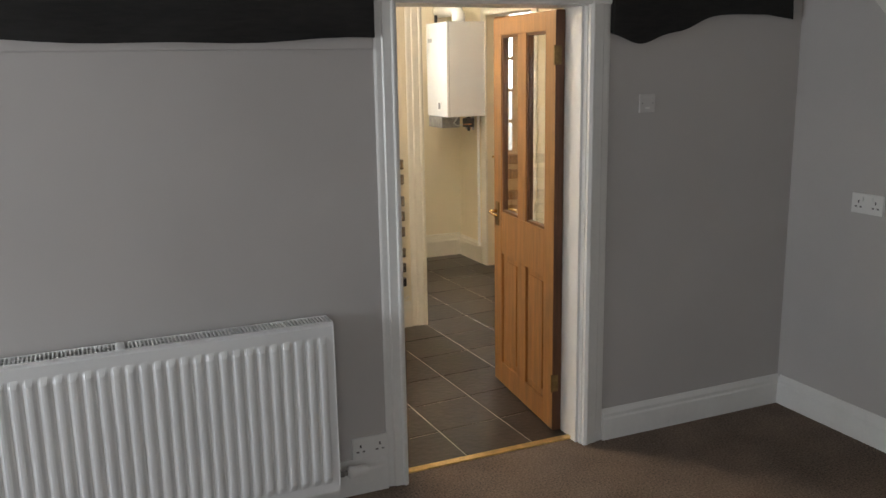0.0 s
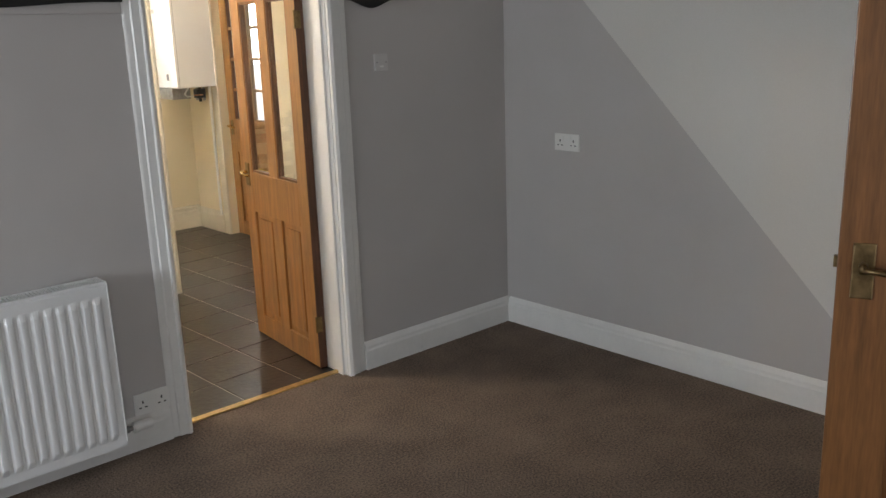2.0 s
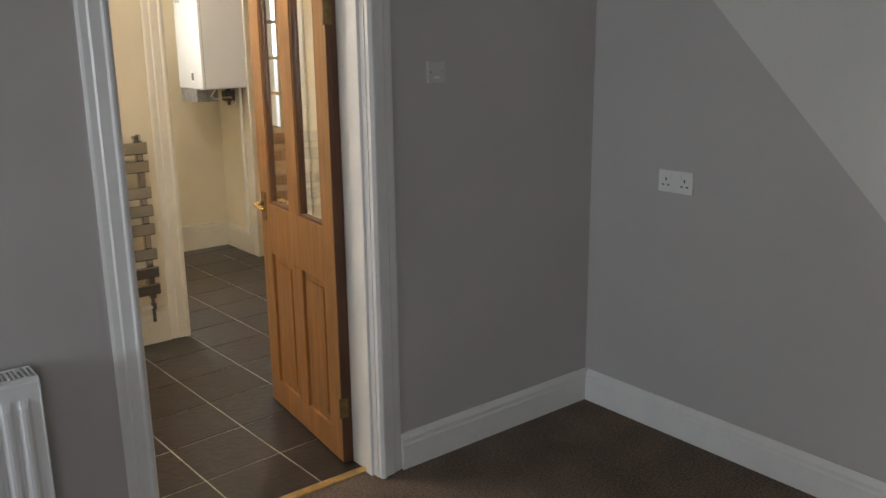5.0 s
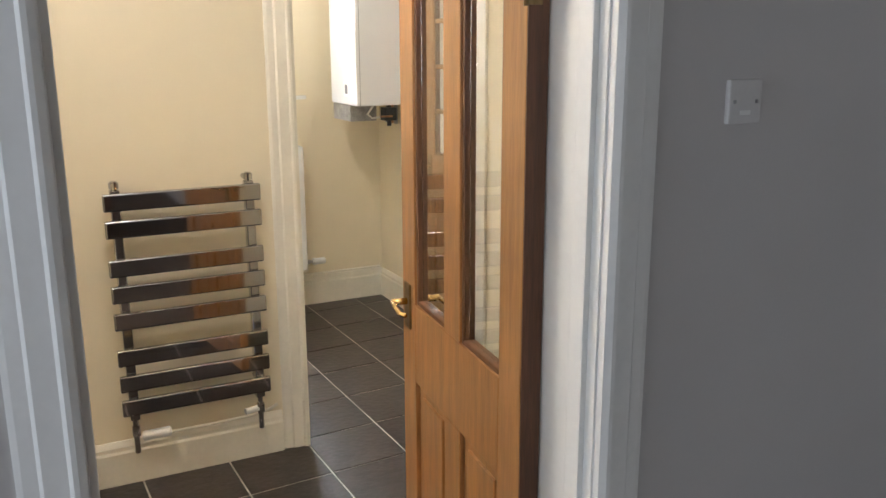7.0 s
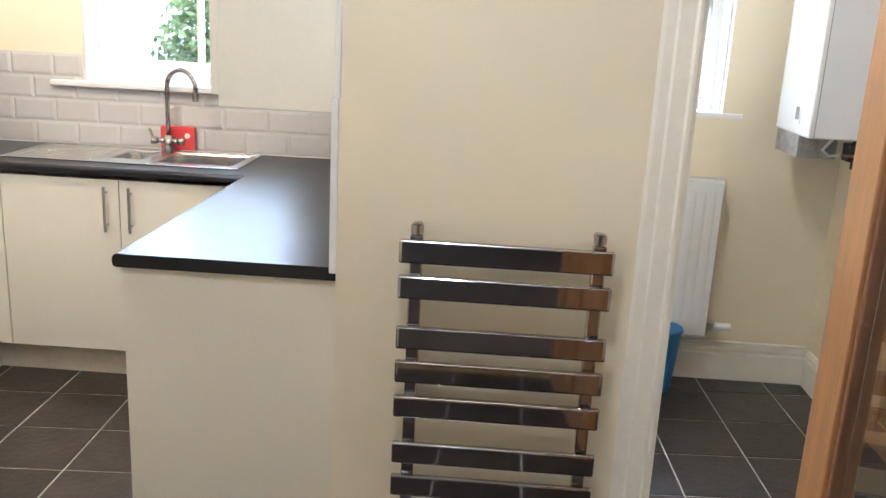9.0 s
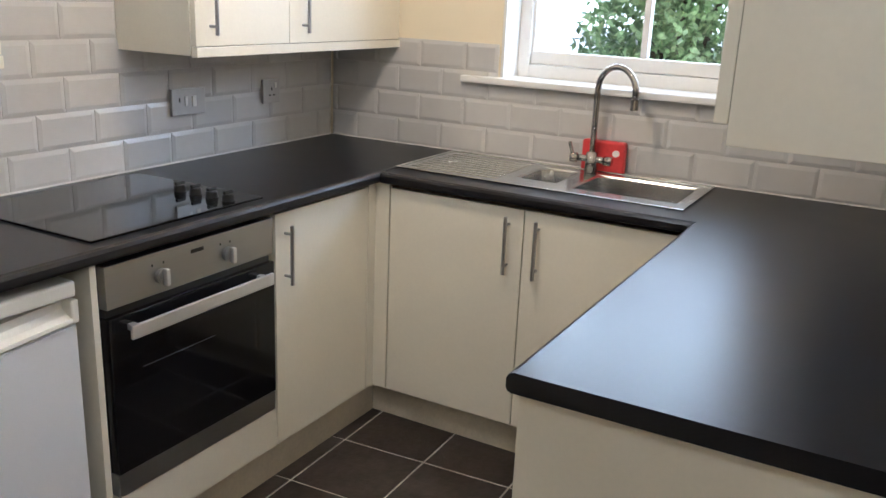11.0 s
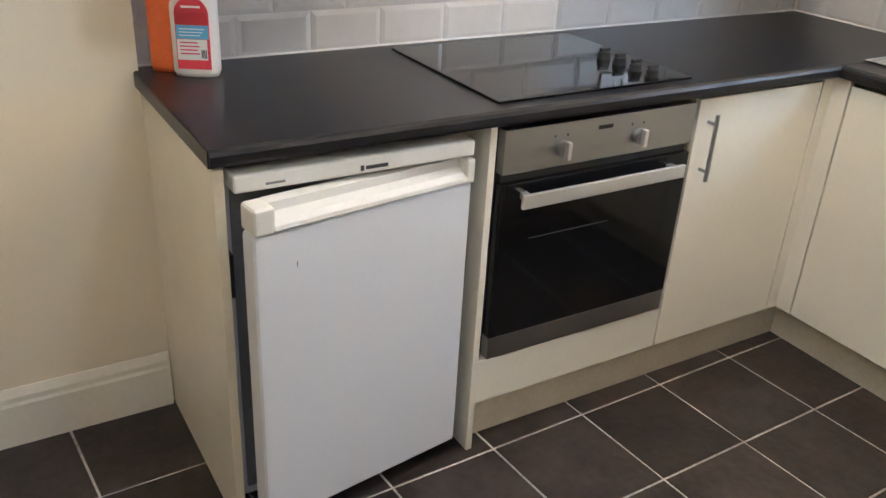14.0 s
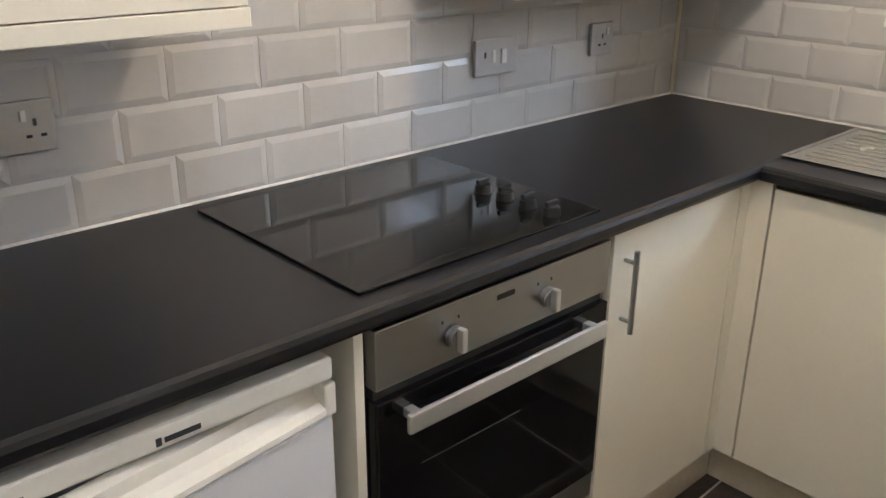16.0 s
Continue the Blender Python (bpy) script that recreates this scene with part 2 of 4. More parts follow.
def tube(points, r, seg=12, bm=None):
    """A round bar along a smooth run of points."""
    b = bmesh.new()
    pts = [Vector(p) for p in points]
    rings = []
    for i, p in enumerate(pts):
        d = (pts[min(i + 1, len(pts) - 1)] - pts[max(i - 1, 0)]).normalized()
        side = d.cross(Vector((0.31, 0.87, 0.38))).normalized()
        up = d.cross(side)
        rings.append([b.verts.new(p + r * (math.cos(a) * side + math.sin(a) * up)) for a in (2 * math.pi * k / seg for k in range(seg))])
    for s, t in zip(rings, rings[1:]):
        for k in range(seg):
            b.faces.new((s[k], s[(k + 1) % seg], t[(k + 1) % seg], t[k]))
    b.faces.new(rings[0]), b.faces.new(rings[-1])
    return b if bm is None else join(bm, b)


def prism(profile, axis, a, b0, bevel=0.0):
    """Extrudes a closed profile of (u, v) along an axis: x uses (y, z), y uses (x, z), z uses (x, y)."""
    b = bmesh.new()
    put = {"x": lambda w, u, v: (w, u, v), "y": lambda w, u, v: (u, w, v), "z": lambda w, u, v: (u, v, w)}[axis]
    one = [b.verts.new(put(a, u, v)) for u, v in profile]
    two = [b.verts.new(put(b0, u, v)) for u, v in profile]
    n = len(profile)
    b.faces.new(one), b.faces.new(two)
    for i in range(n):
        b.faces.new((one[i], one[(i + 1) % n], two[(i + 1) % n], two[i]))
    if bevel:
        bmesh.ops.bevel(b, geom=b.edges[:], offset=bevel, segments=1, affect="EDGES")
    return b


# ---- structure ----
WA0, WA1 = 3.925, 4.10          # wall between living room and kitchen
WX0, WY1 = 0.95, 7.70          # kitchen's outer walls
RX, UX = 5.12, 5.175            # living room's and utility's far walls
OX0, OX1, OZ = 3.21, 4.010, 1.83  # doorway
LIV_H, KIT_H = 2.2, 2.36
WIN = (1.735, 2.72, 1.235, 2.06)
UWIN = (3.92, 4.635, 1.25, 2.06)

solid("floor_carpet", box(-0.8, RX + 0.1, -1.9, 4.0, -0.12, 0.0), CARPET, "worn brown cut-pile carpet", "carpet")
solid("floor_kitchen", box(WX0 - 0.15, 5.5, 4.002, 7.86, -0.12, -0.003), GROUT, "dark slate tiled floor with pale grout", "floor")
solid("wall_living_north", boxes([(-0.8, OX0 - 0.03, WA0, WA1, 0, 2.5), (OX1 + 0.03, RX + 0.12, WA0, WA1, 0, 2.5), (OX0 - 0.03, OX1 + 0.03, WA0, WA1, OZ + 0.03, 2.5)]), GREY_PAINT, "grey painted plaster wall", "wall")
cream_skin = boxes([(WX0, OX0 - 0.03, WA1 + 0.0005, WA1 + 0.006, 0, KIT_H), (OX1 + 0.03, 5.45, WA1 + 0.0005, WA1 + 0.006, 0, KIT_H), (OX0 - 0.03, OX1 + 0.03, WA1 + 0.0005, WA1 + 0.006, OZ + 0.03, KIT_H)])
solid("wall_kitchen_south", cream_skin, CREAM_PAINT, "cream painted plaster wall", "wall")
solid("wall_living_east", box(RX, RX + 0.12, 1.1, WA0, 0, 2.5), GREY_PAINT, "grey painted wall under the stairs", "wall")
# flat stair panel above its sloping lower edge; lit plane's lighter tone put into colour
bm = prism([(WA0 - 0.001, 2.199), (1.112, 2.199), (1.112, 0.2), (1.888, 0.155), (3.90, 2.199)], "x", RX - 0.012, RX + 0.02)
solid("wall_stair_side", bm, PALE_LIT_PLANE, "flat panel by the stairs coloured as a lighter lit plane, with a sloping lower edge", "wall")
solid("wall_living_west", boxes([(-0.92, -0.8, -2.0, 2.25, 0, 2.5), (-0.92, -0.8, 3.65, WA0, 0, 2.5), (-0.92, -0.8, 2.25, 3.65, 0, 0.8), (-0.92, -0.8, 2.25, 3.65, 2.0, 2.5)]), GREY_PAINT, "grey painted plaster wall with an unseen opening for daylight", "wall")
# the south opening is invented, cut to let the added front fill in
solid("wall_living_south", boxes([(-0.8, 0.1, -2.0, -1.85, 0, 2.5), (1.7, 4.6, -2.0, -1.85, 0, 2.5), (0.1, 1.7, -2.0, -1.85, 0, 0.8), (0.1, 1.7, -2.0, -1.85, 2.0, 2.5)]), GREY_PAINT, "grey painted plaster wall with an unseen opening for daylight", "wall")
solid("wall_hall", boxes([(4.6, 4.72, -2.0, 1.0, 0, 2.5), (4.72, RX + 0.12, 0.9, 1.1, 0, 2.5)]), GREY_PAINT, "grey painted plaster wall", "wall")
solid("ceiling_living", box(-0.9, RX + 0.12, -2.0, WA0, LIV_H, LIV_H + 0.1), CEILING_PAINT, "white painted ceiling", "ceiling")

solid("wall_kitchen_west", box(WX0 - 0.15, WX0, WA1, WY1 + 0.3, 0, 2.5), CREAM_PAINT, "cream painted plaster wall", "wall")
w0, w1, w2, w3 = WIN
u0, u1, u2, u3 = UWIN
solid("wall_kitchen_north", boxes([(WX0, w0, WY1, WY1 + 0.3, 0, 2.5), (w1, u0, WY1, WY1 + 0.3, 0, 2.5), (u1, 5.5, WY1, WY1 + 0.3, 0, 2.5), (w0, w1, WY1, WY1 + 0.3, 0, w2), (w0, w1, WY1, WY1 + 0.3, w3, 2.5), (u0, u1, WY1, WY1 + 0.3, 0, u2), (u0, u1, WY1, WY1 + 0.3, u3, 2.5)]), CREAM_PAINT, "cream painted outer wall with two windows", "wall")
solid("wall_partition", boxes([(3.245, 3.36, 5.86, WY1, 0, 2.5), (3.36, 4.07, 5.86, 5.97, 0, 2.5), (4.07, UX, 5.86, 5.97, 2.0, 2.5)]), CREAM_PAINT, "cream painted partition wall", "wall")
# utility side wall with the back door's opening
solid("wall_utility_east", boxes([(UX, UX + 0.2, 7.13, WY1, 0, 2.5), (UX, UX + 0.2, WA1, 6.40, 0, 2.5), (UX, UX + 0.2, 6.40, 7.13, 1.99, 2.5)]), CREAM_PAINT, "cream painted plaster wall with a doorway", "wall")
solid("wall_utility_lining", boxes([(3.36, u0, WY1 - 0.043, WY1 - 0.001, 0, KIT_H), (u1, UX, WY1 - 0.043, WY1 - 0.001, 0, KIT_H), (u0, u1, WY1 - 0.043, WY1 - 0.001, 0, u2 - 0.02), (u0, u1, WY1 - 0.043, WY1 - 0.001, u3, KIT_H)]), CREAM_PAINT, "cream painted plaster lining round the window", "wall")
solid("ceiling_kitchen", box(WX0 - 0.15, 5.5, WA1, WY1 + 0.3, KIT_H, KIT_H + 0.1), CEILING_PAINT, "white painted ceiling", "ceiling")


def skirting(name, axis, a, b, face, side, h=0.165, mat=WHITE_GLOSS):
    """A skirting board with a stepped, rounded top; side: which way it stands out from the wall's face."""
    t = 0.018
    prof = [(0, 0.0), (t, 0.0), (t, h - 0.045), (t * 0.8, h - 0.036), (t * 0.8, h - 0.022), (t * 0.45, h - 0.008), (t * 0.25, h), (0, h)]
    return solid(name, prism([(face + side * u, v) for u, v in prof], axis, a, b), mat, "painted skirting board with a moulded top", "skirting board")


skirting("baseboard_living_east", "y", 1.12, WA0 - 0.019, RX, -1, 0.14)
skirting("baseboard_living_north_right", "x", OX1 + 0.106, RX - 0.001, WA0, -1, 0.14)
skirting("baseboard_living_north_left", "x", -0.78, OX0 - 0.086, WA0, -1, 0.14)
skirting("baseboard_kitchen_partition", "x", 3.232, 3.995, 5.86, -1, 0.165, CREAM_GLOSS)
skirting("baseboard_utility_north", "x", 3.38, UX - 0.001, WY1 - 0.043, -1, 0.175, CREAM_GLOSS)
skirting("baseboard_utility_east", "y", 7.215, WY1 - 0.062, UX, -1, 0.175, CREAM_GLOSS)
skirting("baseboard_kitchen_west", "y", WA1 + 0.03, 5.347, WX0 + 0.045, 1, 0.165, CREAM_GLOSS)
solid("wall_kitchen_west_lining", box(WX0, WX0 + 0.045, WA1 + 0.006, 5.352, 0, KIT_H), CREAM_PAINT, "cream painted plaster lining", "wall")


def architrave(name, pts_axis, x0, x1, ytop, face, side, z0, z1, mat):
    """An upright moulded casing board, wide x0..x1, standing out from the face."""
    w = x1 - x0
    prof = [(0, 0), (0.0, 0.020), (0.12, 0.026), (0.2, 0.026), (0.26, 0.018), (0.62, 0.016), (0.68, 0.010), (0.9, 0.008), (1.0, 0.005), (1.0, 0)]
    return prism([(x0 + w * u, face + side * v) for u, v in prof], "z", z0, z1)


bm = architrave("a", "z", OX0 - 0.003, OX0 - 0.085, 0, WA0, -1, 0, OZ + 0.09, WHITE_GLOSS)
join(bm, architrave("a", "z", OX1 + 0.004, OX1 + 0.105, 0, WA0, -1, 0, OZ + 0.09, WHITE_GLOSS))
box(OX0 - 0.08, OX1 + 0.10, WA0 - 0.024, WA0 - 0.002, OZ + 0.004, OZ + 0.088, 0.004, bm=bm)
solid("door_frame_architrave", bm, WHITE_GLOSS, "white gloss moulded door casing", "door casing")
bm = boxes([(OX0 - 0.03, OX0, WA0 - 0.003, WA1 + 0.008, 0, OZ), (OX1, OX1 + 0.03, WA0 - 0.003, WA1 + 0.008, 0, OZ), (OX0 - 0.03, OX1 + 0.03, WA0 - 0.003, WA1 + 0.008, OZ, OZ + 0.03), (OX0, OX0 + 0.012, WA0 + 0.02, WA0 + 0.06, 0, OZ), (OX1 - 0.012, OX1, WA0 + 0.02, WA0 + 0.06, 0, OZ)], 0.002)
solid("door_frame_lining", bm, WHITE_GLOSS, "white gloss door lining", "door lining")
solid("threshold_strip", box(OX0, OX1, 3.985, 4.022, -0.001, 0.007, 0.003), YELLOW_STRIP, "brass carpet threshold strip", "threshold strip")
# casing and lining of the opening to the utility
bm = architrave("a", "z", 4.10, 4.0, 0, 5.86, -1, 0, 2.08, CREAM_GLOSS)
box(4.07, 4.10, 5.855, 5.975, 0, 2.0, 0.002, bm=bm)
solid("trim_utility_opening", bm, CREAM_GLOSS, "cream gloss moulded casing of the opening", "door casing")
solid("trim_partition_edge", boxes([(3.228, 3.246, 5.853, 5.93, 0.945, 1.39), (3.236, 3.25, 5.853, 5.93, 1.39, KIT_H)], 0.002), WHITE_GLOSS, "white painted edge strip", "trim")


def rough_beam(name, x0, x1, low, label):
    """A hewn beam set in the wall: its lower edge waves along its length."""
    b = bmesh.new()
    n = 40
    rows = []
    for i in range(n + 1):
        x = x0 + (x1 - x0) * i / n
        z = low(x)
        rows.append([b.verts.new(p) for p in ((x, WA0 + 0.01, z + 0.012), (x, WA0 - 0.028 + 0.004 * math.sin(17 * x), z), (x, WA0 - 0.03 + 0.004 * math.sin(9 * x), z + 0.09), (x, WA0 - 0.026, 2.02), (x, WA0 + 0.01, 2.02))])
    for r, s in zip(rows, rows[1:]):
        for k in range(4):
            b.faces.new((r[k], r[k + 1], s[k + 1], s[k]))
    b.faces.new(rows[0]), b.faces.new(rows[-1])
    return solid(name, b, BEAM, label, "beam")


rough_beam("beam_left", -0.79, OX0 - 0.087, lambda x: 1.702 + 0.008 * math.sin(4.3 * x + 0.4) + 0.004 * math.sin(11 * x), "black stained hewn timber beam")
rough_beam("beam_right", OX1 + 0.107, 5.04, lambda x: 1.725 - 0.043 * math.exp(-((x - 4.245) / 0.09) ** 2) + 0.075 / (1 + math.exp(-(x - 4.53) / 0.04)) - 0.02 * max(0, (x - 4.9) / 0.14), "black stained hewn timber beam with an uneven edge")
solid("wall_ledge", box(-0.78, OX0 - 0.087, WA0 - 0.012, WA0 + 0.005, 1.672, 1.715, 0.005), GREY_PAINT, "plaster edge under the beam", "trim")

# ---- windows ----
def sash_window(name, x0, x1, z0, z1, label, mullions=1):
    w = thing(name, ((x0 + x1) / 2, 7.86, z0), label, "window", kind="structure")
    fy0, fy1 = 7.83, 7.90
    f = 0.055
    part("window_frame", boxes([(x0, x0 + f, fy0, fy1, z0, z1), (x1 - f, x1, fy0, fy1, z0, z1), (x0 + f, x1 - f, fy0, fy1, z0, z0 + 0.05), (x0 + f, x1 - f, fy0, fy1, z1 - f, z1)], 0.004), WHITE_GLOSS, w)
    part("sash", boxes([(x0 + f, x1 - f, fy0 + 0.015, fy1 - 0.012, z0 + 0.052, z0 + 0.1), (x0 + f, x1 - f, fy0 + 0.015, fy1 - 0.012, z0 + 0.45, z0 + 0.49), (x0 + f, x0 + f + 0.012, fy0 + 0.015, fy1 - 0.012, z0 + 0.1, z1 - f), (x1 - f - 0.012, x1 - f, fy0 + 0.015, fy1 - 0.012, z0 + 0.1, z1 - f)], 0.003), WHITE_GLOSS, w)
    for k in range(mullions):
        xm = x0 + (x1 - x0) * (k + 1) / (mullions + 1)
        part("glazing_bar", box(xm - 0.013, xm + 0.013, fy0 + 0.018, fy1 - 0.015, z0 + 0.1, z1 - f, 0.004), WHITE_GLOSS, w)
        p = part("pane", box(x0 + f + 0.012, xm - 0.013, 7.862, 7.866, z0 + 0.1, z1 - f), GLASS, w)
        p.visible_shadow = False
        q = part("pane", box(xm + 0.013, x1 - f - 0.012, 7.862, 7.866, z0 + 0.1, z1 - f), GLASS, w)
        q.visible_shadow = False
    part("reveal_lining", boxes([(x0 - 0.002, x0 + 0.01, 7.70, fy0, z0 + 0.002, z1), (x1 - 0.01, x1 + 0.002, 7.70, fy0, z0 + 0.002, z1)]), WHITE_GLOSS, w)
    part("window_sill", box(x0 - 0.15, x1 + 0.09, 7.655, fy0, z0 - 0.022, z0 + 0.003, 0.006), WHITE_GLOSS, w)
    return w


sash_window("window_1", *WIN, "white painted timber window with a glazing bar over the sink")
sash_window("window_2", *UWIN, "white painted timber window with a narrow sill")


# ---- panelled glazed doors ----
def glazed_door(name, m, label, width=0.71, height=1.855, muntins=False, brass=BRASS, lever=-1, glass_low=0.90, hinges=True, rail=0.69, s=0.1, hz=0.885, bottom=0.12, wood=OAK):
    """Four-part oak door in its own space: hinge edge at x = 0, seen face at y = 0, thickness towards -y."""
    d = new(name)
    d.matrix_world = m
    tagged(d, label, "door", "", "structure")
    t, top = 0.04, height - 0.08
    c0, c1 = width / 2 - 0.05, width / 2 + 0.05
    def rail_part(n, *r):
        part(n, box(*r, bevel=0.003), wood, d)
    rail_part("stile", 0.0, s, -t, 0, 0.006, height)
    rail_part("stile", width - s, width, -t, 0, 0.006, height)
    rail_part("muntin", c0, c1, -t, 0, bottom, rail)
    rail_part("muntin", c0, c1, -t, 0, glass_low, top)
    rail_part("top_rail", s, width - s, -t, 0, top, height)
    rail_part("lock_rail", s, width - s, -t, 0, rail, glass_low)
    rail_part("bottom_rail", s, width - s, -t, 0, 0.006, bottom)
    for a, b in ((s, c0), (c1, width - s)):
        panel = box(a, b, -t + 0.012, -0.012, bottom, rail)
        box(a + 0.03, b - 0.03, -t + 0.006, -0.006, bottom + 0.03, rail - 0.03, 0.005, bm=panel)
        part("panel", panel, wood, d)
        bead = boxes([(a, a + 0.012, -t + 0.005, -0.005, glass_low, top), (b - 0.012, b, -t + 0.005, -0.005, glass_low, top), (a + 0.012, b - 0.012, -t + 0.005, -0.005, glass_low, glass_low + 0.012), (a + 0.012, b - 0.012, -t + 0.005, -0.005, top - 0.012, top)], 0.003)
        part("glazing_bead", bead, OAK_BEAD, d)
        g = part("pane", box(a + 0.012, b - 0.012, -t / 2 - 0.002, -t / 2 + 0.002, glass_low + 0.012, top - 0.012), GLASS, d)
        g.visible_shadow = False
        if muntins:
            for k in range(1, 4):
                z = glass_low + (top - glass_low) * k / 4
                part("glazing_bar", box(a, b, -t + 0.006, -0.006, z - 0.012, z + 0.012, 0.003), wood, d)
    if hinges:
        for z in (0.227, height - 0.18):
            part("hinge", boxes([(-0.006, 0.0, -0.026, 0.002, z - 0.038, z + 0.038)], 0.001), OLD_BRASS, d, "brass butt hinge")
            part("hinge_knuckle", cyl((-0.004, 0.004, z - 0.04), (-0.004, 0.004, z + 0.04), 0.005, 10), OLD_BRASS, d)
    hx = width - 0.05
    for side, y in ((1, 0.0), (-1, -t)):
        plate = part("backplate", box(hx - 0.022, hx + 0.022, min(y, y + side * 0.006), max(y, y + side * 0.006), hz - 0.06, hz + 0.06, 0.003), OLD_BRASS, d, "aged brass backplate")
        hb = cyl((hx, y, hz + 0.012), (hx, y + side * 0.045, hz + 0.012), 0.009, 12)
        tube([(hx, y + side * 0.045, hz + 0.012), (hx - 0.03, y + side * 0.047, hz + 0.010), (hx - 0.07, y + side * 0.047, hz + 0.004), (hx - 0.105, y + side * 0.044, hz + 0.008)], 0.006, 10, bm=hb)
        part("lever_handle", hb, brass, d, "brass lever handle", True)
    part("latch", box(width - 0.001, width + 0.008, -0.028, -0.012, hz, hz + 0.025, 0.002), OLD_BRASS, d)
    part("edge_strip", box(-0.004, 0.0005, -t, -0.0005, 0.006, height), OAK_DARK, d, "darker hinge edge")
    return d


glazed_door("door_kitchen", pose(3.967, 4.09, 0, 0, 0, 83.5), "varnished oak door, glazed above, standing open into the kitchen", width=0.72, height=1.825)
glazed_door("door_hall", pose(3.87, 0.80, 0, 0, 0, 111.7), "varnished oak glazed door with brass lever, standing open", width=0.76, height=1.95, brass=OLD_BRASS, lever=1, glass_low=1.075, rail=0.88, s=0.125, hz=1.055, bottom=0.2, wood=OAK_SHADED)
glazed_door("door_back", pose(UX + 0.06, 6.42, 0, 0, 0, 90), "oak back door with small white-lit panes, shut", width=0.70, height=1.97, muntins=True, hinges=False, glass_low=0.95)
bm = boxes([(UX - 0.016, UX - 0.0005, 7.125, 7.21, 0.0, 2.06), (UX - 0.016, UX - 0.0005, 6.33, 6.415, 0.0, 2.06), (UX - 0.016, UX - 0.0005, 6.415, 7.125, 1.985, 2.06)], 0.004)
solid("trim_back_door", bm, CREAM_GLOSS, "cream gloss casing round the back door", "door casing")


# ---- radiators ----
def radiator(name, x0, x1, yf, yw, z0, z1, label, pitch=0.0432, valve_right=True, rib=1.0):
    r = thing(name, ((x0 + x1) / 2, yw - 0.02, z0), label, "radiator", "panel radiators")
    b = bmesh.new()
    m = 0.022
    prof = [(x0, 0.0), (x0 + m, 0.0)]
    n = max(3, round((x1 - x0 - 2 * m) / pitch))
    p = (x1 - x0 - 2 * m) / n
    for i in range(n):
        a = x0 + m + i * p
        prof += [(a + p * 0.08, 0.0), (a + p * 0.18, 0.004), (a + p * 0.31, 0.0085), (a + p * 0.5, 0.0095), (a + p * 0.69, 0.0085), (a + p * 0.82, 0.004), (a + p * 0.92, 0.0)]
    prof += [(x1 - m, 0.0), (x1, 0.0)]
    rows = []
    for z, k in ((z0, 0), (z0 + 0.035, 0), (z0 + 0.06, 1), (z1 - 0.075, 1), (z1 - 0.05, 0), (z1 - 0.014, 0), (z1, -0.8)):
        rows.append([b.verts.new((x, yf + 0.010 - 0.0105 * k * rib * (h / 0.010) + (0.008 if k < 0 else 0), z)) for x, h in prof])
    for lo, hi in zip(rows, rows[1:]):
        for i in range(len(prof) - 1):
            b.faces.new((lo[i], lo[i + 1], hi[i + 1], hi[i]))
    part("front_panel", b, RAD_WHITE, r)
    part("back_panel", box(x0 + 0.01, x1 - 0.01, yw - 0.04, yw - 0.028, z0, z1 - 0.01, 0.003), RAD_WHITE, r)
    part("side_panel", box(x0 - 0.002, x0 + 0.002, yf + 0.006, yw - 0.028, z0 + 0.02, z1 - 0.004, 0.001), RAD_WHITE, r)
    part("side_panel", box(x1 - 0.002, x1 + 0.002, yf + 0.006, yw - 0.028, z0 + 0.02, z1 - 0.004, 0.001), RAD_WHITE, r)
    # solid convector block, coloured dark for the shaded gap between the panels
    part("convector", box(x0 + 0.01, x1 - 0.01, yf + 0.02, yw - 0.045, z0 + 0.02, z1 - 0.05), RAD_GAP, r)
    gr = boxes([(x0, x1, yf + 0.012, yf + 0.022, z1 - 0.006, z1 + 0.002), (x0, x1, yw - 0.040, yw - 0.030, z1 - 0.006, z1 + 0.002)])
    k = round((x1 - x0) / 0.0125)
    v = []
    for i in range(k + 1):
        a = x0 + (x1 - x0 - 0.005) * i / k
        box(a, a + 0.005, yf + 0.022, yw - 0.040, z1 - 0.006, z1 + 0.001, bm=gr)
    part("top_grille", gr, RAD_WHITE, r)
    part("grille_clip", box((x0 + x1) / 2 - 0.012, (x0 + x1) / 2 + 0.012, yf + 0.008, yw - 0.03, z1 - 0.004, z1 + 0.005, 0.002), RAD_WHITE, r)
    for xb in (x0 + 0.15, x1 - 0.18):
        part("bracket", box(xb, xb + 0.03, yw - 0.03, yw, z0 + 0.05, z1 - 0.05), GREY_METAL, r)
    if valve_right:
        y = (yf + yw) / 2
        part("valve_pipe", cyl((x1, y, z0 + 0.035), (x1 + 0.045, y, z0 + 0.035), 0.010, 12, bm=cyl((x1 + 0.03, yw - 0.004, z0 + 0.015), (x1 + 0.03, y, z0 + 0.035), 0.008, 10)), GREY_METAL, r)
        part("valve_nut", cyl((x1 + 0.012, y, z0 + 0.035), (x1 + 0.03, y, z0 + 0.035), 0.015, 6), GREY_METAL, r)
        head = cyl((x1 + 0.045, y, z0 + 0.035), (x1 + 0.125, y, z0 + 0.035), 0.019, 18, bevel=0.004)
        cyl((x1 + 0.05, y, z0 + 0.035), (x1 + 0.065, y, z0 + 0.035), 0.022, 18, bm=head)
        part("thermostat_valve", head, PLASTIC, r, "white thermostat valve head", False)
    return r


radiator("radiator", 1.495, 2.90, 3.795, WA0, 0.09, 0.735, "white ribbed panel radiator on the grey wall")
radiator("radiator", 4.05, 4.66, 7.555, WY1 - 0.043, 0.24, 0.967, "white panel radiator under the utility window", rib=0.35)


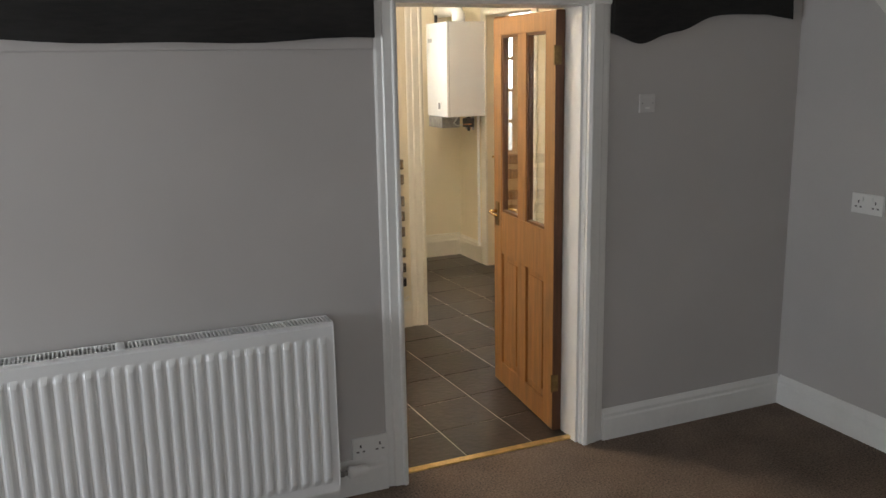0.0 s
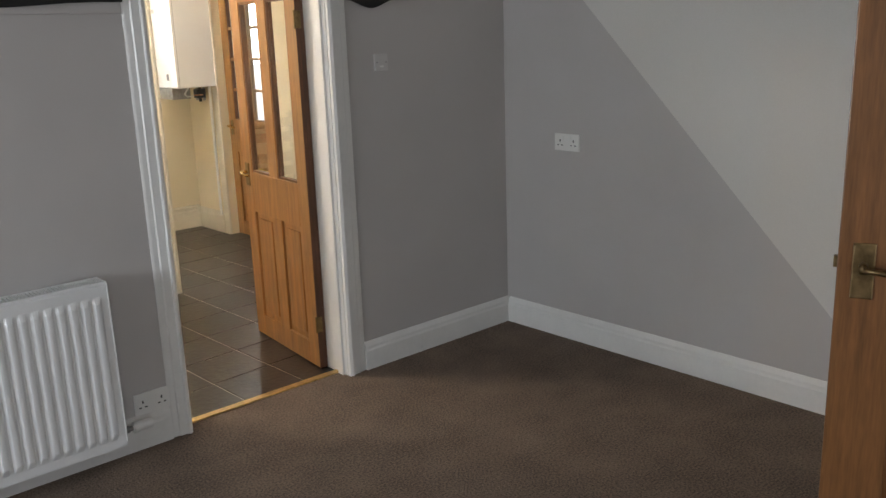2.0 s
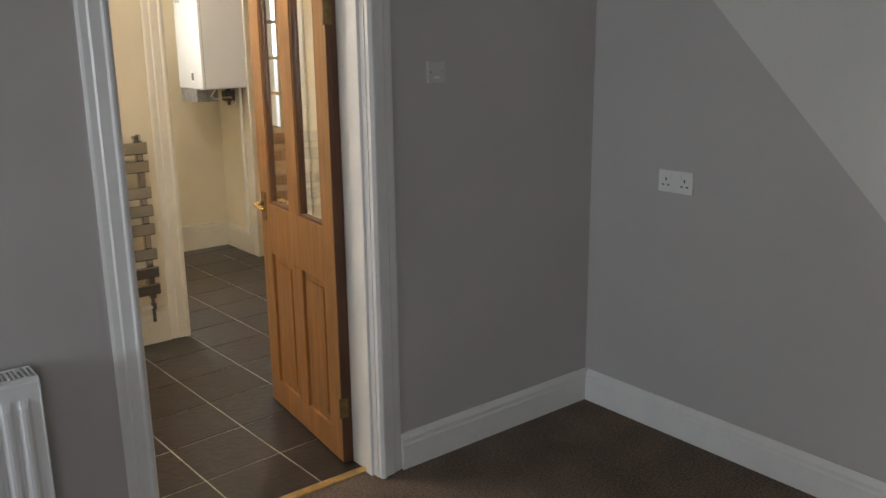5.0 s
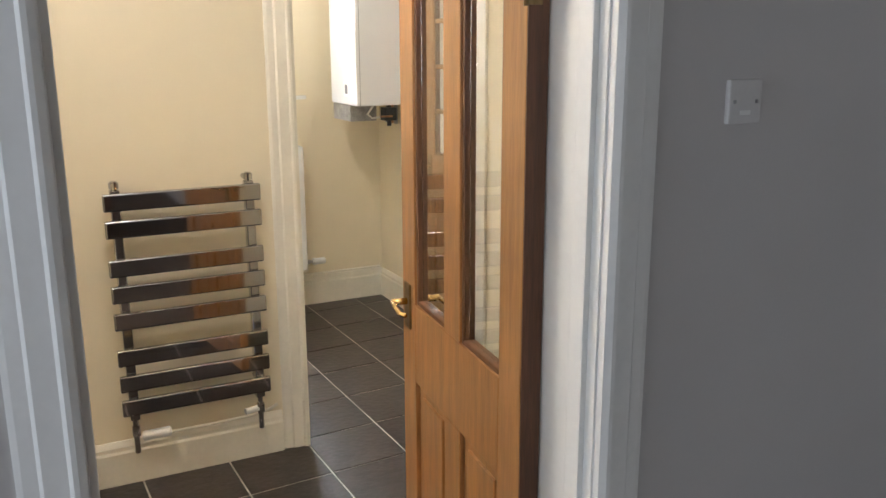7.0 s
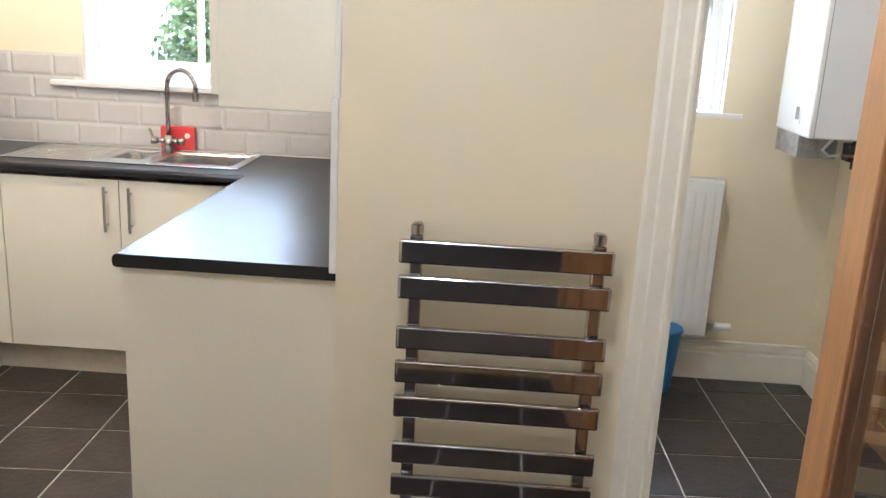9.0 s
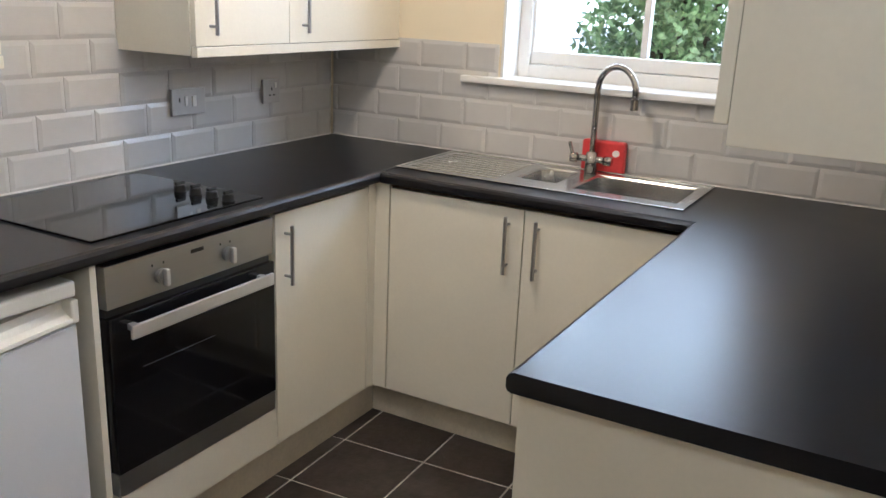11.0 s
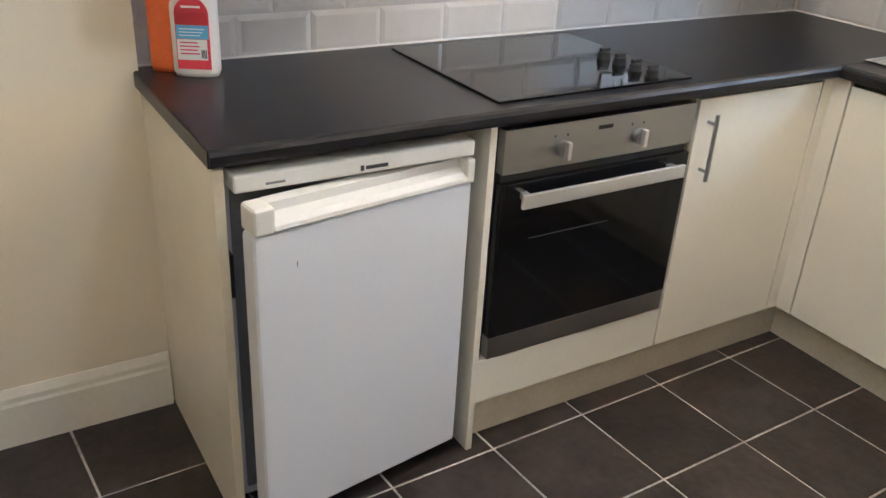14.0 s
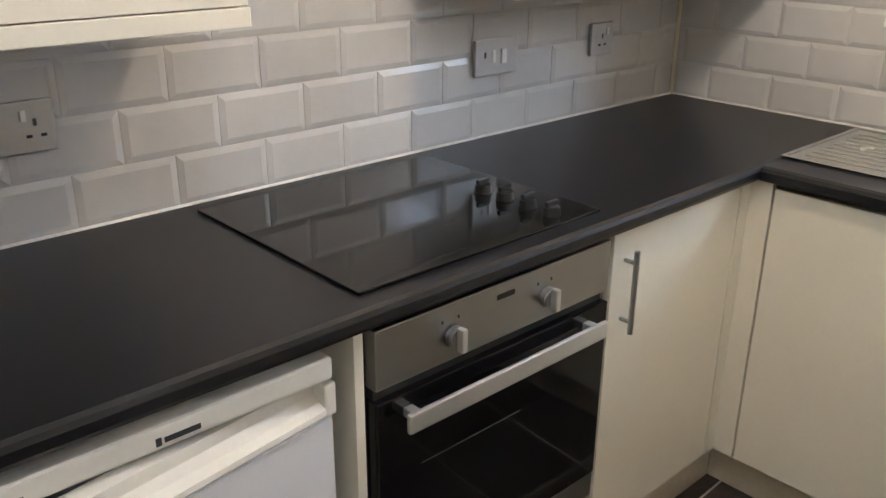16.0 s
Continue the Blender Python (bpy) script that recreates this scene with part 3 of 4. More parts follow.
def socket(name, axis, a0, a1, z0, z1, face, side, kind, label):
    """A wall plate; axis: the one along which it runs; side: the way it stands out."""
    def put(u0, u1, d0, d1, v0, v1, bev=0.0):
        lo, hi = sorted((face + side * d0, face + side * d1))
        return box(u0, u1, lo, hi, v0, v1, bev) if axis == "x" else box(lo, hi, u0, u1, v0, v1, bev)
    mid = (a0 + a1) / 2
    at = (mid, face, z0) if axis == "x" else (face, mid, z0)
    s = thing(name, at, label, "wall socket", "wall sockets")
    part("plate", put(a0, a1, 0.0, 0.011, z0, z1, 0.003), PLATE_STEEL if "steel" in label else (DULL_PLASTIC if kind == "blank" else PLASTIC), s)
    w, h = a1 - a0, z1 - z0
    centres = [a0 + w * 0.23, a1 - w * 0.23] if kind == "double" else ([mid] if kind == "single" else [])
    for c in centres:
        pins = put(c - 0.003, c + 0.003, 0.0112, 0.0118, z0 + h * 0.52, z0 + h * 0.66)
        for q in (-0.012, 0.012):
            join(pins, put(c + q - 0.005, c + q + 0.005, 0.0112, 0.0118, z0 + h * 0.30, z0 + h * 0.36))
        part("pin_slots", pins, SLOT, s)
        sw = c + (0.018 if c < mid else -0.018) if kind == "double" else c + 0.02
        part("rocker", put(sw - 0.005, sw + 0.005, 0.011, 0.0145, z0 + h * 0.62, z0 + h * 0.84, 0.001), PLASTIC, s)
    if kind == "blank":
        for c in (a0 + 0.012, a1 - 0.012):
            part("screw", put(c - 0.003, c + 0.003, 0.011, 0.0125, z0 + h / 2 - 0.003, z0 + h / 2 + 0.003), GREY_METAL, s)
        part("outlet", put(mid - 0.012, mid + 0.012, 0.011, 0.0122, z0 + h * 0.2, z0 + h * 0.3), PLASTIC, s)
    if kind == "switched":
        part("rocker", put(mid - 0.02, mid - 0.008, 0.011, 0.0145, z0 + h * 0.35, z0 + h * 0.7, 0.001), PLASTIC, s)
        part("rocker", put(mid + 0.012, mid + 0.03, 0.011, 0.016, z0 + h * 0.3, z0 + h * 0.7, 0.002), PLASTIC, s)
        part("pin_slots", put(a0 + 0.03, a0 + 0.036, 0.0112, 0.0118, z0 + h * 0.5, z0 + h * 0.66), SLOT, s)
    return s


socket("wall_socket", "x", 2.985, 3.128, 0.142, 0.228, WA0, -1, "double", "white double socket beside the radiator valve")
socket("wall_socket", "y", 3.421, 3.575, 0.978, 1.062, RX, -1, "double", "white double socket on the wall under the stairs")
socket("phone_socket", "x", 4.263, 4.338, 1.408, 1.483, WA0, -1, "blank", "white telephone outlet plate with two screws")

# ---- towel rail ----
rail = thing("towel_rail", (3.675, 5.80, 0.28), "chrome flat-bar heated towel rail on the cream wall", "towel rail")
for x in (3.455, 3.90):
    part("upright", box(x - 0.016, x + 0.016, 5.785, 5.815, 0.262, 1.076, 0.004), CHROME, rail)
    part("cap", cyl((x, 5.80, 1.076), (x, 5.80, 1.106), 0.016, 16, bevel=0.005), CHROME, rail)
    for z in (1.085, 0.33):
        part("wall_bracket", cyl((x, 5.815, z), (x, 5.86, z), 0.011, 12), CHROME, rail)
for z in (1.008, 0.917, 0.785, 0.694, 0.599, 0.469, 0.375, 0.286):
    part("flat_bar", box(3.414, 3.936, 5.768, 5.785, z, z + 0.06, 0.0078, 6), CHROME, rail)
for x in (3.455, 3.90):
    part("valve_body", cyl((x, 5.80, 0.135), (x, 5.80, 0.262), 0.010, 12, bm=cyl((x, 5.80, 0.20), (x, 5.80, 0.235), 0.015, 6)), CHROME, rail)
part("thermostat_valve", cyl((3.475, 5.795, 0.195), (3.57, 5.775, 0.205), 0.018, 16, bevel=0.004), PLASTIC, rail, "white thermostat valve head")
part("lockshield", cyl((3.84, 5.79, 0.215), (3.89, 5.80, 0.215), 0.012, 12), PLASTIC, rail)
part("pipe", tube([(3.46, 5.83, 0.175), (3.70, 5.835, 0.172), (3.88, 5.835, 0.175), (3.95, 5.835, 0.19), (3.975, 5.84, 0.20)], 0.006, 10), CREAM_GLOSS, rail)

# ---- boiler ----
BX, BY = 4.835, 7.14
bo = thing("boiler", (5.0, 7.33, 1.215), "white wall-hung gas boiler with pipework below", "boiler")
part("casing", box(BX, UX - 0.002, BY, BY + 0.40, 1.215, 1.94, 0.012, 3), BOILER, bo)
part("front_seam", box(BX + 0.02, BX + 0.022, BY - 0.001, BY + 0.401, 1.22, 1.935), RAD_GAP, bo)
part("control_panel", box(BX - 0.002, BX + 0.001, BY + 0.11, BY + 0.19, 1.26, 1.335, 0.001), PLASTIC, bo)
part("display", box(BX - 0.003, BX - 0.0015, BY + 0.13, BY + 0.17, 1.275, 1.325), RAD_GAP, bo, "small grey display")
part("badge", box(BX - 0.002, BX, BY + 0.28, BY + 0.36, 1.79, 1.82), STEEL, bo)
part("flue", tube([(5.0, BY + 0.13, 1.935), (5.0, BY + 0.13, 1.965), (5.0, BY + 0.14, 2.0), (5.0, BY + 0.17, 2.03), (5.0, BY + 0.22, 2.04), (5.0, WY1 - 0.04, 2.043)], 0.052, 20), BOILER, bo, "white flue elbow", True)
part("pipe_stub", cyl((4.88, BY + 0.3, 1.94), (4.88, BY + 0.3, 2.0), 0.012, 10), SLOT, bo)
part("pipe_tray", box(BX + 0.01, 5.0, BY + 0.13, BY + 0.40, 1.125, 1.213, 0.004), GREY_METAL, bo, "grey-white pipe cover")
part("gas_valve", box(5.01, 5.08, BY + 0.03, BY + 0.10, 1.13, 1.20, 0.004, bm=cyl((5.045, BY + 0.06, 1.10), (5.045, BY + 0.06, 1.22), 0.012, 10)), BLACK_PLASTIC, bo)
part("valve_lever", box(4.98, 5.05, BY + 0.02, BY + 0.035, 1.15, 1.16, 0.002), COPPER, bo)
for k, y in enumerate((BY + 0.06, BY + 0.16, BY + 0.22, BY + 0.28)):
    part("pipe", cyl((5.13, y, 1.10 if k else 0.16), (5.13, y, 1.215), 0.011, 10), COPPER if k == 2 else (PLASTIC if not k else GREY_METAL), bo)
part("hose", tube([(4.95, BY + 0.06, 1.21), (4.93, BY + 0.09, 1.165), (4.97, BY + 0.12, 1.14), (5.04, BY + 0.09, 1.15)], 0.006, 8), PLASTIC, bo)

hp = thing("heating_pipe", (4.4, 7.62, 0.19), "cream painted heating pipe along the skirting", "pipe")
part("pipe", tube([(3.40, 7.632, 0.192), (4.0, 7.632, 0.192), (4.6, 7.632, 0.192), (5.15, 7.632, 0.19)], 0.0075, 10), CREAM_GLOSS, hp)
part("pipe", tube([(3.40, 7.628, 0.215), (4.0, 7.628, 0.215), (4.68, 7.628, 0.215), (4.69, 7.62, 0.25)], 0.0075, 10), CREAM_GLOSS, hp)
bin_ = thing("bucket", (4.44, 7.5, 0), "blue plastic bucket on the tiled floor", "bucket")
part("body", cyl((4.44, 7.5, 0.0), (4.44, 7.5, 0.29), 0.075, 24, 0.10), BLUE_PLASTIC, bin_)
part("rim", cyl((4.44, 7.5, 0.28), (4.44, 7.5, 0.295), 0.105, 24, bevel=0.003), BLUE_PLASTIC, bin_)

# ---- kitchen units ----
TOP, UND = 0.940, 0.903
FX = 1.545


def bar_handle(parent, p, q, out):
    """A steel bar handle from p to q, standing out on two posts."""
    p, q, o = Vector(p), Vector(q), Vector(out)
    d = (q - p)
    h = part("handle", cyl(p + o, q + o, 0.006, 12), STEEL, parent, "brushed steel bar handle")
    for k in (0.14, 0.86):
        part("handle_post", cyl(p + d * k, p + d * k + o, 0.0045, 10), STEEL, h)


u = thing("end_panel", (1.25, 5.365, 0), "cream gloss end panel beside the fridge", "panel")
part("panel", box(WX0 + 0.035, 1.55, 5.352, 5.372, 0.0, UND, 0.001), UNIT, u)
part("front_edging", box(1.55, 1.552, 5.352, 5.372, 0.0, UND), UNIT_EDGE, u)

u = thing("support_panel", (1.25, 5.975, 0), "cream gloss upright panel between fridge and oven", "panel")
part("panel", box(WX0 + 0.01, 1.556, 5.972, 5.99, 0.0, UND, 0.001), UNIT, u)

u = thing("oven_housing", (1.25, 6.3, 0), "cream base unit housing the built-in oven", "cabinet")
part("carcass", boxes([(WX0 + 0.01, 1.52, 6.0, 6.012, 0.137, UND), (WX0 + 0.01, 1.52, 6.62, 6.63, 0.137, UND), (WX0 + 0.01, 1.52, 6.012, 6.62, 0.137, 0.155)]), UNIT, u)
part("filler_panel", box(1.527, FX, 5.994, 6.622, 0.137, 0.268, 0.0015), UNIT, u, "cream filler panel under the oven")

ov = thing("oven", (1.3, 6.315, 0.27), "stainless built-in electric oven with black glass door", "oven")
part("body", box(1.0, 1.52, 6.02, 6.612, 0.275, 0.88), BLACK_PLASTIC, ov)
part("control_panel", box(1.52, 1.549, 6.018, 6.614, 0.775, 0.884, 0.003), STEEL, ov, "brushed steel control panel")
part("door_glass", box(1.52, 1.552, 6.018, 6.614, 0.335, 0.752, 0.003), OVEN_GLASS, ov, "black glass oven door")
part("vent_gap", box(1.51, 1.535, 6.022, 6.61, 0.752, 0.775), SLOT, ov)
part("lower_trim", box(1.52, 1.549, 6.018, 6.614, 0.271, 0.333, 0.002), STEEL, ov, "dark steel lower trim")
hd = part("handle", box(1.580, 1.590, 6.055, 6.570, 0.699, 0.735, 0.003), HANDLE_STEEL, ov, "flat steel door handle")
for y in (6.08, 6.545):
    part("handle_post", box(1.552, 1.582, y - 0.01, y + 0.01, 0.712, 0.729, 0.003), HANDLE_STEEL, hd)
for y in (6.183, 6.421):
    kb = part("knob", cyl((1.549, y, 0.822), (1.566, y, 0.822), 0.020, 24, bevel=0.003), STEEL, ov)
    part("grip", box(1.566, 1.582, y - 0.006, y + 0.006, 0.800, 0.844, 0.003), HANDLE_STEEL, kb)
part("maker_mark", box(1.549, 1.5498, 6.29, 6.335, 0.853, 0.863), SLOT, ov, "small dark maker's mark")
for y in (6.183, 6.421):
    for dy in (-0.025, 0.012):
        part("dial_mark", box(1.549, 1.5496, y + dy, y + dy + 0.004, 0.85, 0.856), SLOT, ov)
# hairline laid on the glass for the reflection of the rack
part("rack", boxes([(1.5527, 1.5531, 6.11, 6.36, 0.60, 0.6012)]), RAD_GAP, ov)

fr = thing("fridge", (1.28, 5.655, 0), "white under-counter fridge with ivory trim", "fridge")
part("cabinet", box(1.0, 1.482, 5.392, 5.925, 0.03, 0.872, 0.006), FRIDGE_WHITE, fr)
part("top_trim", box(1.02, 1.562, 5.386, 5.93, 0.842, 0.880, 0.008, 3), FRIDGE_TRIM, fr, "ivory plastic worktop trim")
part("gasket", box(1.482, 1.490, 5.40, 5.915, 0.06, 0.835), RAD_GAP, fr)
AJAR = Matrix.Translation((1.496, 5.928, 0)) @ Matrix.Rotation(radians(8.0), 4, "Z") @ Matrix.Translation((-1.512, -5.928, 0))


def ajar(bm):
    bmesh.ops.transform(bm, matrix=AJAR, verts=bm.verts[:])
    return bm


dr = part("door", ajar(box(1.514, 1.566, 5.386, 5.93, 0.045, 0.776, 0.012, 3)), FRIDGE_WHITE, fr, "white fridge door, slightly ajar")
grip = prism([(1.514, 0.778), (1.569, 0.778), (1.573, 0.783), (1.571, 0.791), (1.556, 0.799), (1.545, 0.812), (1.542, 0.830), (1.514, 0.832)], "y", 5.43, 5.909)
box(1.514, 1.574, 5.386, 5.432, 0.777, 0.834, 0.010, 3, bm=grip)
box(1.514, 1.573, 5.908, 5.930, 0.777, 0.833, 0.006, 3, bm=grip)
part("door_grip", ajar(grip), FRIDGE_TRIM, dr, "ivory recessed door grip")
part("door_lining", ajar(box(1.506, 1.513, 5.405, 5.91, 0.06, 0.82)), RAD_GAP, dr)
part("maker_mark", boxes([(1.562, 1.5628, 5.652, 5.660, 0.85, 0.862), (1.562, 1.5628, 5.664, 5.715, 0.852, 0.860)]), INK, fr)
part("model_mark", box(1.562, 1.5628, 5.45, 5.49, 0.853, 0.858), RAD_GAP, fr)
part("scratch", ajar(box(1.566, 1.5664, 5.478, 5.480, 0.69, 0.702)), RAD_GAP, dr)
for y in (5.43, 5.89):
    part("foot", cyl((1.45, y, 0.0), (1.45, y, 0.035), 0.018, 12), BLACK_PLASTIC, fr)
    part("foot", cyl((1.05, y, 0.0), (1.05, y, 0.035), 0.018, 12), BLACK_PLASTIC, fr)
part("side_hinge", box(1.50, 1.53, 5.378, 5.388, 0.60, 0.70, 0.003), BLACK_PLASTIC, fr)

u = thing("base_unit", (1.25, 6.87, 0), "cream gloss base cupboard beside the oven", "cabinet")
part("carcass", boxes([(WX0 + 0.01, 1.52, 6.632, 6.65, 0.137, UND), (WX0 + 0.01, 1.52, 7.10, 7.12, 0.137, UND), (WX0 + 0.01, 1.52, 6.65, 7.10, 0.137, 0.155)]), UNIT, u)
d1 = part("door", box(1.525, FX, 6.630, 7.112, 0.137, 0.888, 0.002), UNIT, u)
bar_handle(d1, (FX, 6.672, 0.665), (FX, 6.672, 0.85), (0.028, 0, 0))
u = thing("corner_post", (1.56, 7.16, 0), "cream corner post between the units", "panel")
part("post", boxes([(1.525, FX, 7.118, 7.16, 0.137, UND), (1.525, 1.599, 7.16, 7.178, 0.137, UND)], 0.001), UNIT, u)

FY = 7.16
u = thing("sink_unit", (2.1, 7.43, 0), "cream gloss double sink cupboard", "cabinet")
part("carcass", boxes([(1.60, 1.618, FY + 0.02, 7.68, 0.137, UND - 0.2), (2.62, 2.638, FY + 0.02, 7.68, 0.137, UND - 0.2), (1.618, 2.62, FY + 0.02, 7.68, 0.137, 0.155)]), UNIT, u)
for x0, x1, hx in ((1.605, 2.104, 2.054), (2.108, 2.640, 2.158)):
    d1 = part("door", box(x0, x1, FY, FY + 0.02, 0.137, 0.888, 0.002), UNIT, u)
    bar_handle(d1, (hx, FY, 0.672), (hx, FY, 0.862), (0, -0.028, 0))

u = thing("side_unit", (2.94, 6.8, 0), "cream gloss base units with a plain end panel", "cabinet")
part("end_panel", box(2.645, 3.238, 5.945, 5.963, 0.0, UND, 0.001), UNIT, u)
for a, b in ((5.966, 6.56), (6.563, 7.156)):
    part("door", box(2.647, 2.665, a, b, 0.137, 0.888, 0.002), UNIT, u)
part("carcass", box(2.667, 3.238, 5.965, 7.66, 0.137, UND - 0.001), UNIT, u)

for nm, r in (("plinth", (1.49, 1.505, 5.992, 7.226, 0.0, 0.135)), ("plinth", (1.505, 2.70, 7.226, 7.24, 0.0, 0.135)), ("plinth", (2.70, 2.715, 5.965, 7.226, 0.0, 0.135))):
    solid(nm, box(*r, bevel=0.001), PLINTH, "cream plinth board under the units", "plinth", "")


def nose_prof(a, s):
    """Worktop edge with rolled corners; a: the nose, s: the way back to the wall."""
    return [(a + s * 0.010, UND), (a + s * 0.003, UND + 0.003), (a, UND + 0.010), (a, TOP - 0.012), (a + s * 0.004, TOP - 0.004), (a + s * 0.012, TOP)]


wt = thing("worktop", (1.26, 6.4, UND), "black laminate worktop with a rolled front edge", "worktop")
part("left_run", prism(nose_prof(1.575, -1) + [(WX0 + 0.002, TOP), (WX0 + 0.002, UND)], "y", 5.342, 7.696), WORKTOP, wt)
part("end_edging", box(WX0 + 0.004, 1.566, 5.340, 5.3425, UND + 0.001, TOP - 0.002), WORKTOP, wt)
SX0, SX1, SY0, SY1 = 1.565, 2.575, 7.245, 7.665
part("sink_run", prism(nose_prof(7.136, 1) + [(SY0 + 0.02, TOP), (SY0 + 0.02, UND)], "x", 1.574, 2.641), WORKTOP, wt)
part("sink_run_back", boxes([(1.574, 2.641, SY1 - 0.012, 7.696, UND, TOP), (2.56, 2.641, SY0 + 0.02, SY1 - 0.012, UND, TOP)]), WORKTOP, wt)
part("side_run", prism(nose_prof(2.628, 1) + [(3.243, TOP), (3.243, UND)], "y", 5.925, 7.696), WORKTOP, wt)

hob = thing("hob", (1.24, 6.33, TOP), "black ceramic glass hob with four knobs", "hob")
part("glass", box(1.008, 1.525, 6.008, 6.602, TOP, TOP + 0.006, 0.002), HOB_GLASS, hob)
for k in range(4):
    x, y = 1.30 + 0.062 * k, 6.50
    kb = part("knob", cyl((x, y, TOP + 0.006), (x, y, TOP + 0.026), 0.019, 20, 0.016, bevel=0.002), BLACK_PLASTIC, hob)
    part("grip", box(x - 0.005, x + 0.005, y - 0.017, y + 0.017, TOP + 0.026, TOP + 0.036, 0.003), BLACK_PLASTIC, kb)

# ---- sink and tap ----
sk = thing("sink", (2.07, 7.45, TOP), "stainless steel one and a half bowl sink with drainer", "sink")
SZ = TOP + 0.004
B1, B2 = (2.185, 2.535, 7.325, 7.60), (1.975, 2.125, 7.36, 7.60)
xs = sorted({SX0, 1.96, B2[0], B2[1], B1[0], B1[1], SX1})
ys = sorted({SY0, B1[2], B2[2], B1[3], SY1})
b = bmesh.new()
grid = {(x, y): b.verts.new((x, y, SZ)) for x in xs for y in ys}
inside = lambda cx, cy, q: q[0] < cx < q[1] and q[2] < cy < q[3]
for x, x2 in zip(xs, xs[1:]):
    for y, y2 in zip(ys, ys[1:]):
        cx, cy = (x + x2) / 2, (y + y2) / 2
        if not inside(cx, cy, B1) and not inside(cx, cy, B2):
            b.faces.new([grid[p] for p in ((x, y), (x2, y), (x2, y2), (x, y2))])
edge = [e for e in b.edges if len(e.link_faces) == 1 and all(v.co.x in (SX0, SX1) or v.co.y in (SY0, SY1) for v in e.verts)]
ext = bmesh.ops.extrude_edge_only(b, edges=edge)
for g in ext["geom"]:
    if isinstance(g, bmesh.types.BMVert):
        g.co.z = TOP - 0.001
        g.co.x += 0.003 * (1 if g.co.x > 2 else -1) * (g.co.x in (SX0, SX1))
part("deck", b, SINK_STEEL, sk)
for (x0, x1, y0, y1), depth in ((B1, 0.15), (B2, 0.09)):
    b = bmesh.new()
    tops = [(x0, y0), (x1, y0), (x1, y1), (x0, y1)]
    rings = []
    for inset, z in ((0, SZ), (0.004, SZ - 0.006), (0.012, SZ - depth * 0.8), (0.035, SZ - depth)):
        ring = []
        for cx, cy, a0 in ((x0, y0, 180), (x1, y0, 270), (x1, y1, 0), (x0, y1, 90)):
            rr = 0.0 if inset == 0 else 0.04
            ox, oy = (cx + (inset + rr) * (1 if cx == x0 else -1)), (cy + (inset + rr) * (1 if cy == y0 else -1))
            for k in range(5):
                a = radians(a0 + 22.5 * k)
                ring.append(b.verts.new((ox + rr * math.cos(a), oy + rr * math.sin(a), z)))
        rings.append(ring)
    for r, s in zip(rings, rings[1:]):
        for k in range(20):
            b.faces.new((r[k], r[(k + 1) % 20], s[(k + 1) % 20], s[k]))
    b.faces.new(rings[-1])
    bmesh.ops.remove_doubles(b, verts=b.verts[:], dist=0.00005)
    bowl = part("bowl", b, SINK_STEEL, sk)
    cx, cy = (x0 + x1) / 2, (y0 + y1) / 2
    part("plughole", cyl((cx, cy, SZ - depth), (cx, cy, SZ - depth + 0.003), 0.032, 20), GREY_METAL, bowl)
for k in range(9):
    y = 7.30 + 0.037 * k
    part("drainer_rib", box(1.60, 1.93, y, y + 0.012, SZ - 0.002, SZ + 0.0025, 0.002), SINK_STEEL, sk)
part("deck_rim", boxes([(SX0, SX1, SY0, SY0 + 0.010, SZ - 0.002, SZ + 0.003), (SX0, SX1, SY1 - 0.010, SY1, SZ - 0.002, SZ + 0.003), (SX0, SX0 + 0.010, SY0 + 0.01, SY1 - 0.01, SZ - 0.002, SZ + 0.003), (SX1 - 0.010, SX1, SY0 + 0.01, SY1 - 0.01, SZ - 0.002, SZ + 0.003)], 0.002), SINK_STEEL, sk)

TX, TY = 2.15, 7.615
tap = thing("tap", (TX, TY, SZ), "chrome swan-neck mixer tap", "tap")
part("base", cyl((TX, TY, SZ), (TX, TY, SZ + 0.075), 0.024, 20, 0.020, bevel=0.003), CHROME, tap, "", True)
neck = [(TX, TY, SZ + 0.07), (TX, TY, SZ + 0.18), (TX, TY, SZ + 0.29)]
R = 0.085
for k in range(1, 13):
    a = math.pi * k / 13.0
    neck.append((TX + (R - R * math.cos(a)) * 0.92, TY - (R - R * math.cos(a)) * 0.40, SZ + 0.29 + R * math.sin(a)))
e = neck[-1]
neck.append((e[0], e[1], e[2] - 0.045))
part("spout", tube(neck, 0.011, 14), CHROME, tap, "", True)
part("nozzle", cyl((e[0], e[1], e[2] - 0.07), (e[0], e[1], e[2] - 0.035), 0.014, 16), CHROME, tap)
for s in (-1, 1):
    arm = cyl((TX, TY, SZ + 0.05), (TX + s * 0.055, TY - 0.01, SZ + 0.05), 0.012, 14)
    cyl((TX + s * 0.05, TY - 0.01, SZ + 0.05), (TX + s * 0.075, TY - 0.014, SZ + 0.05), 0.017, 16, bm=arm)
    part("lever", arm, CHROME, tap, "", True)
    part("lever_arm", cyl((TX + s * 0.065, TY - 0.012, SZ + 0.05), (TX + s * 0.075, TY - 0.03, SZ + (0.105 if s < 0 else 0.06)), 0.006, 10), CHROME, tap)

sp = thing("sponge_holder", (2.17, 7.672, TOP), "red plastic sponge holder behind the tap", "sponge holder")
part("body", box(2.095, 2.255, 7.655, 7.690, TOP, TOP + 0.115, 0.012, 3), RED_PLASTIC, sp)
part("knob", cyl((2.225, 7.645, TOP + 0.075), (2.225, 7.657, TOP + 0.075), 0.012, 12), PLASTIC, sp)


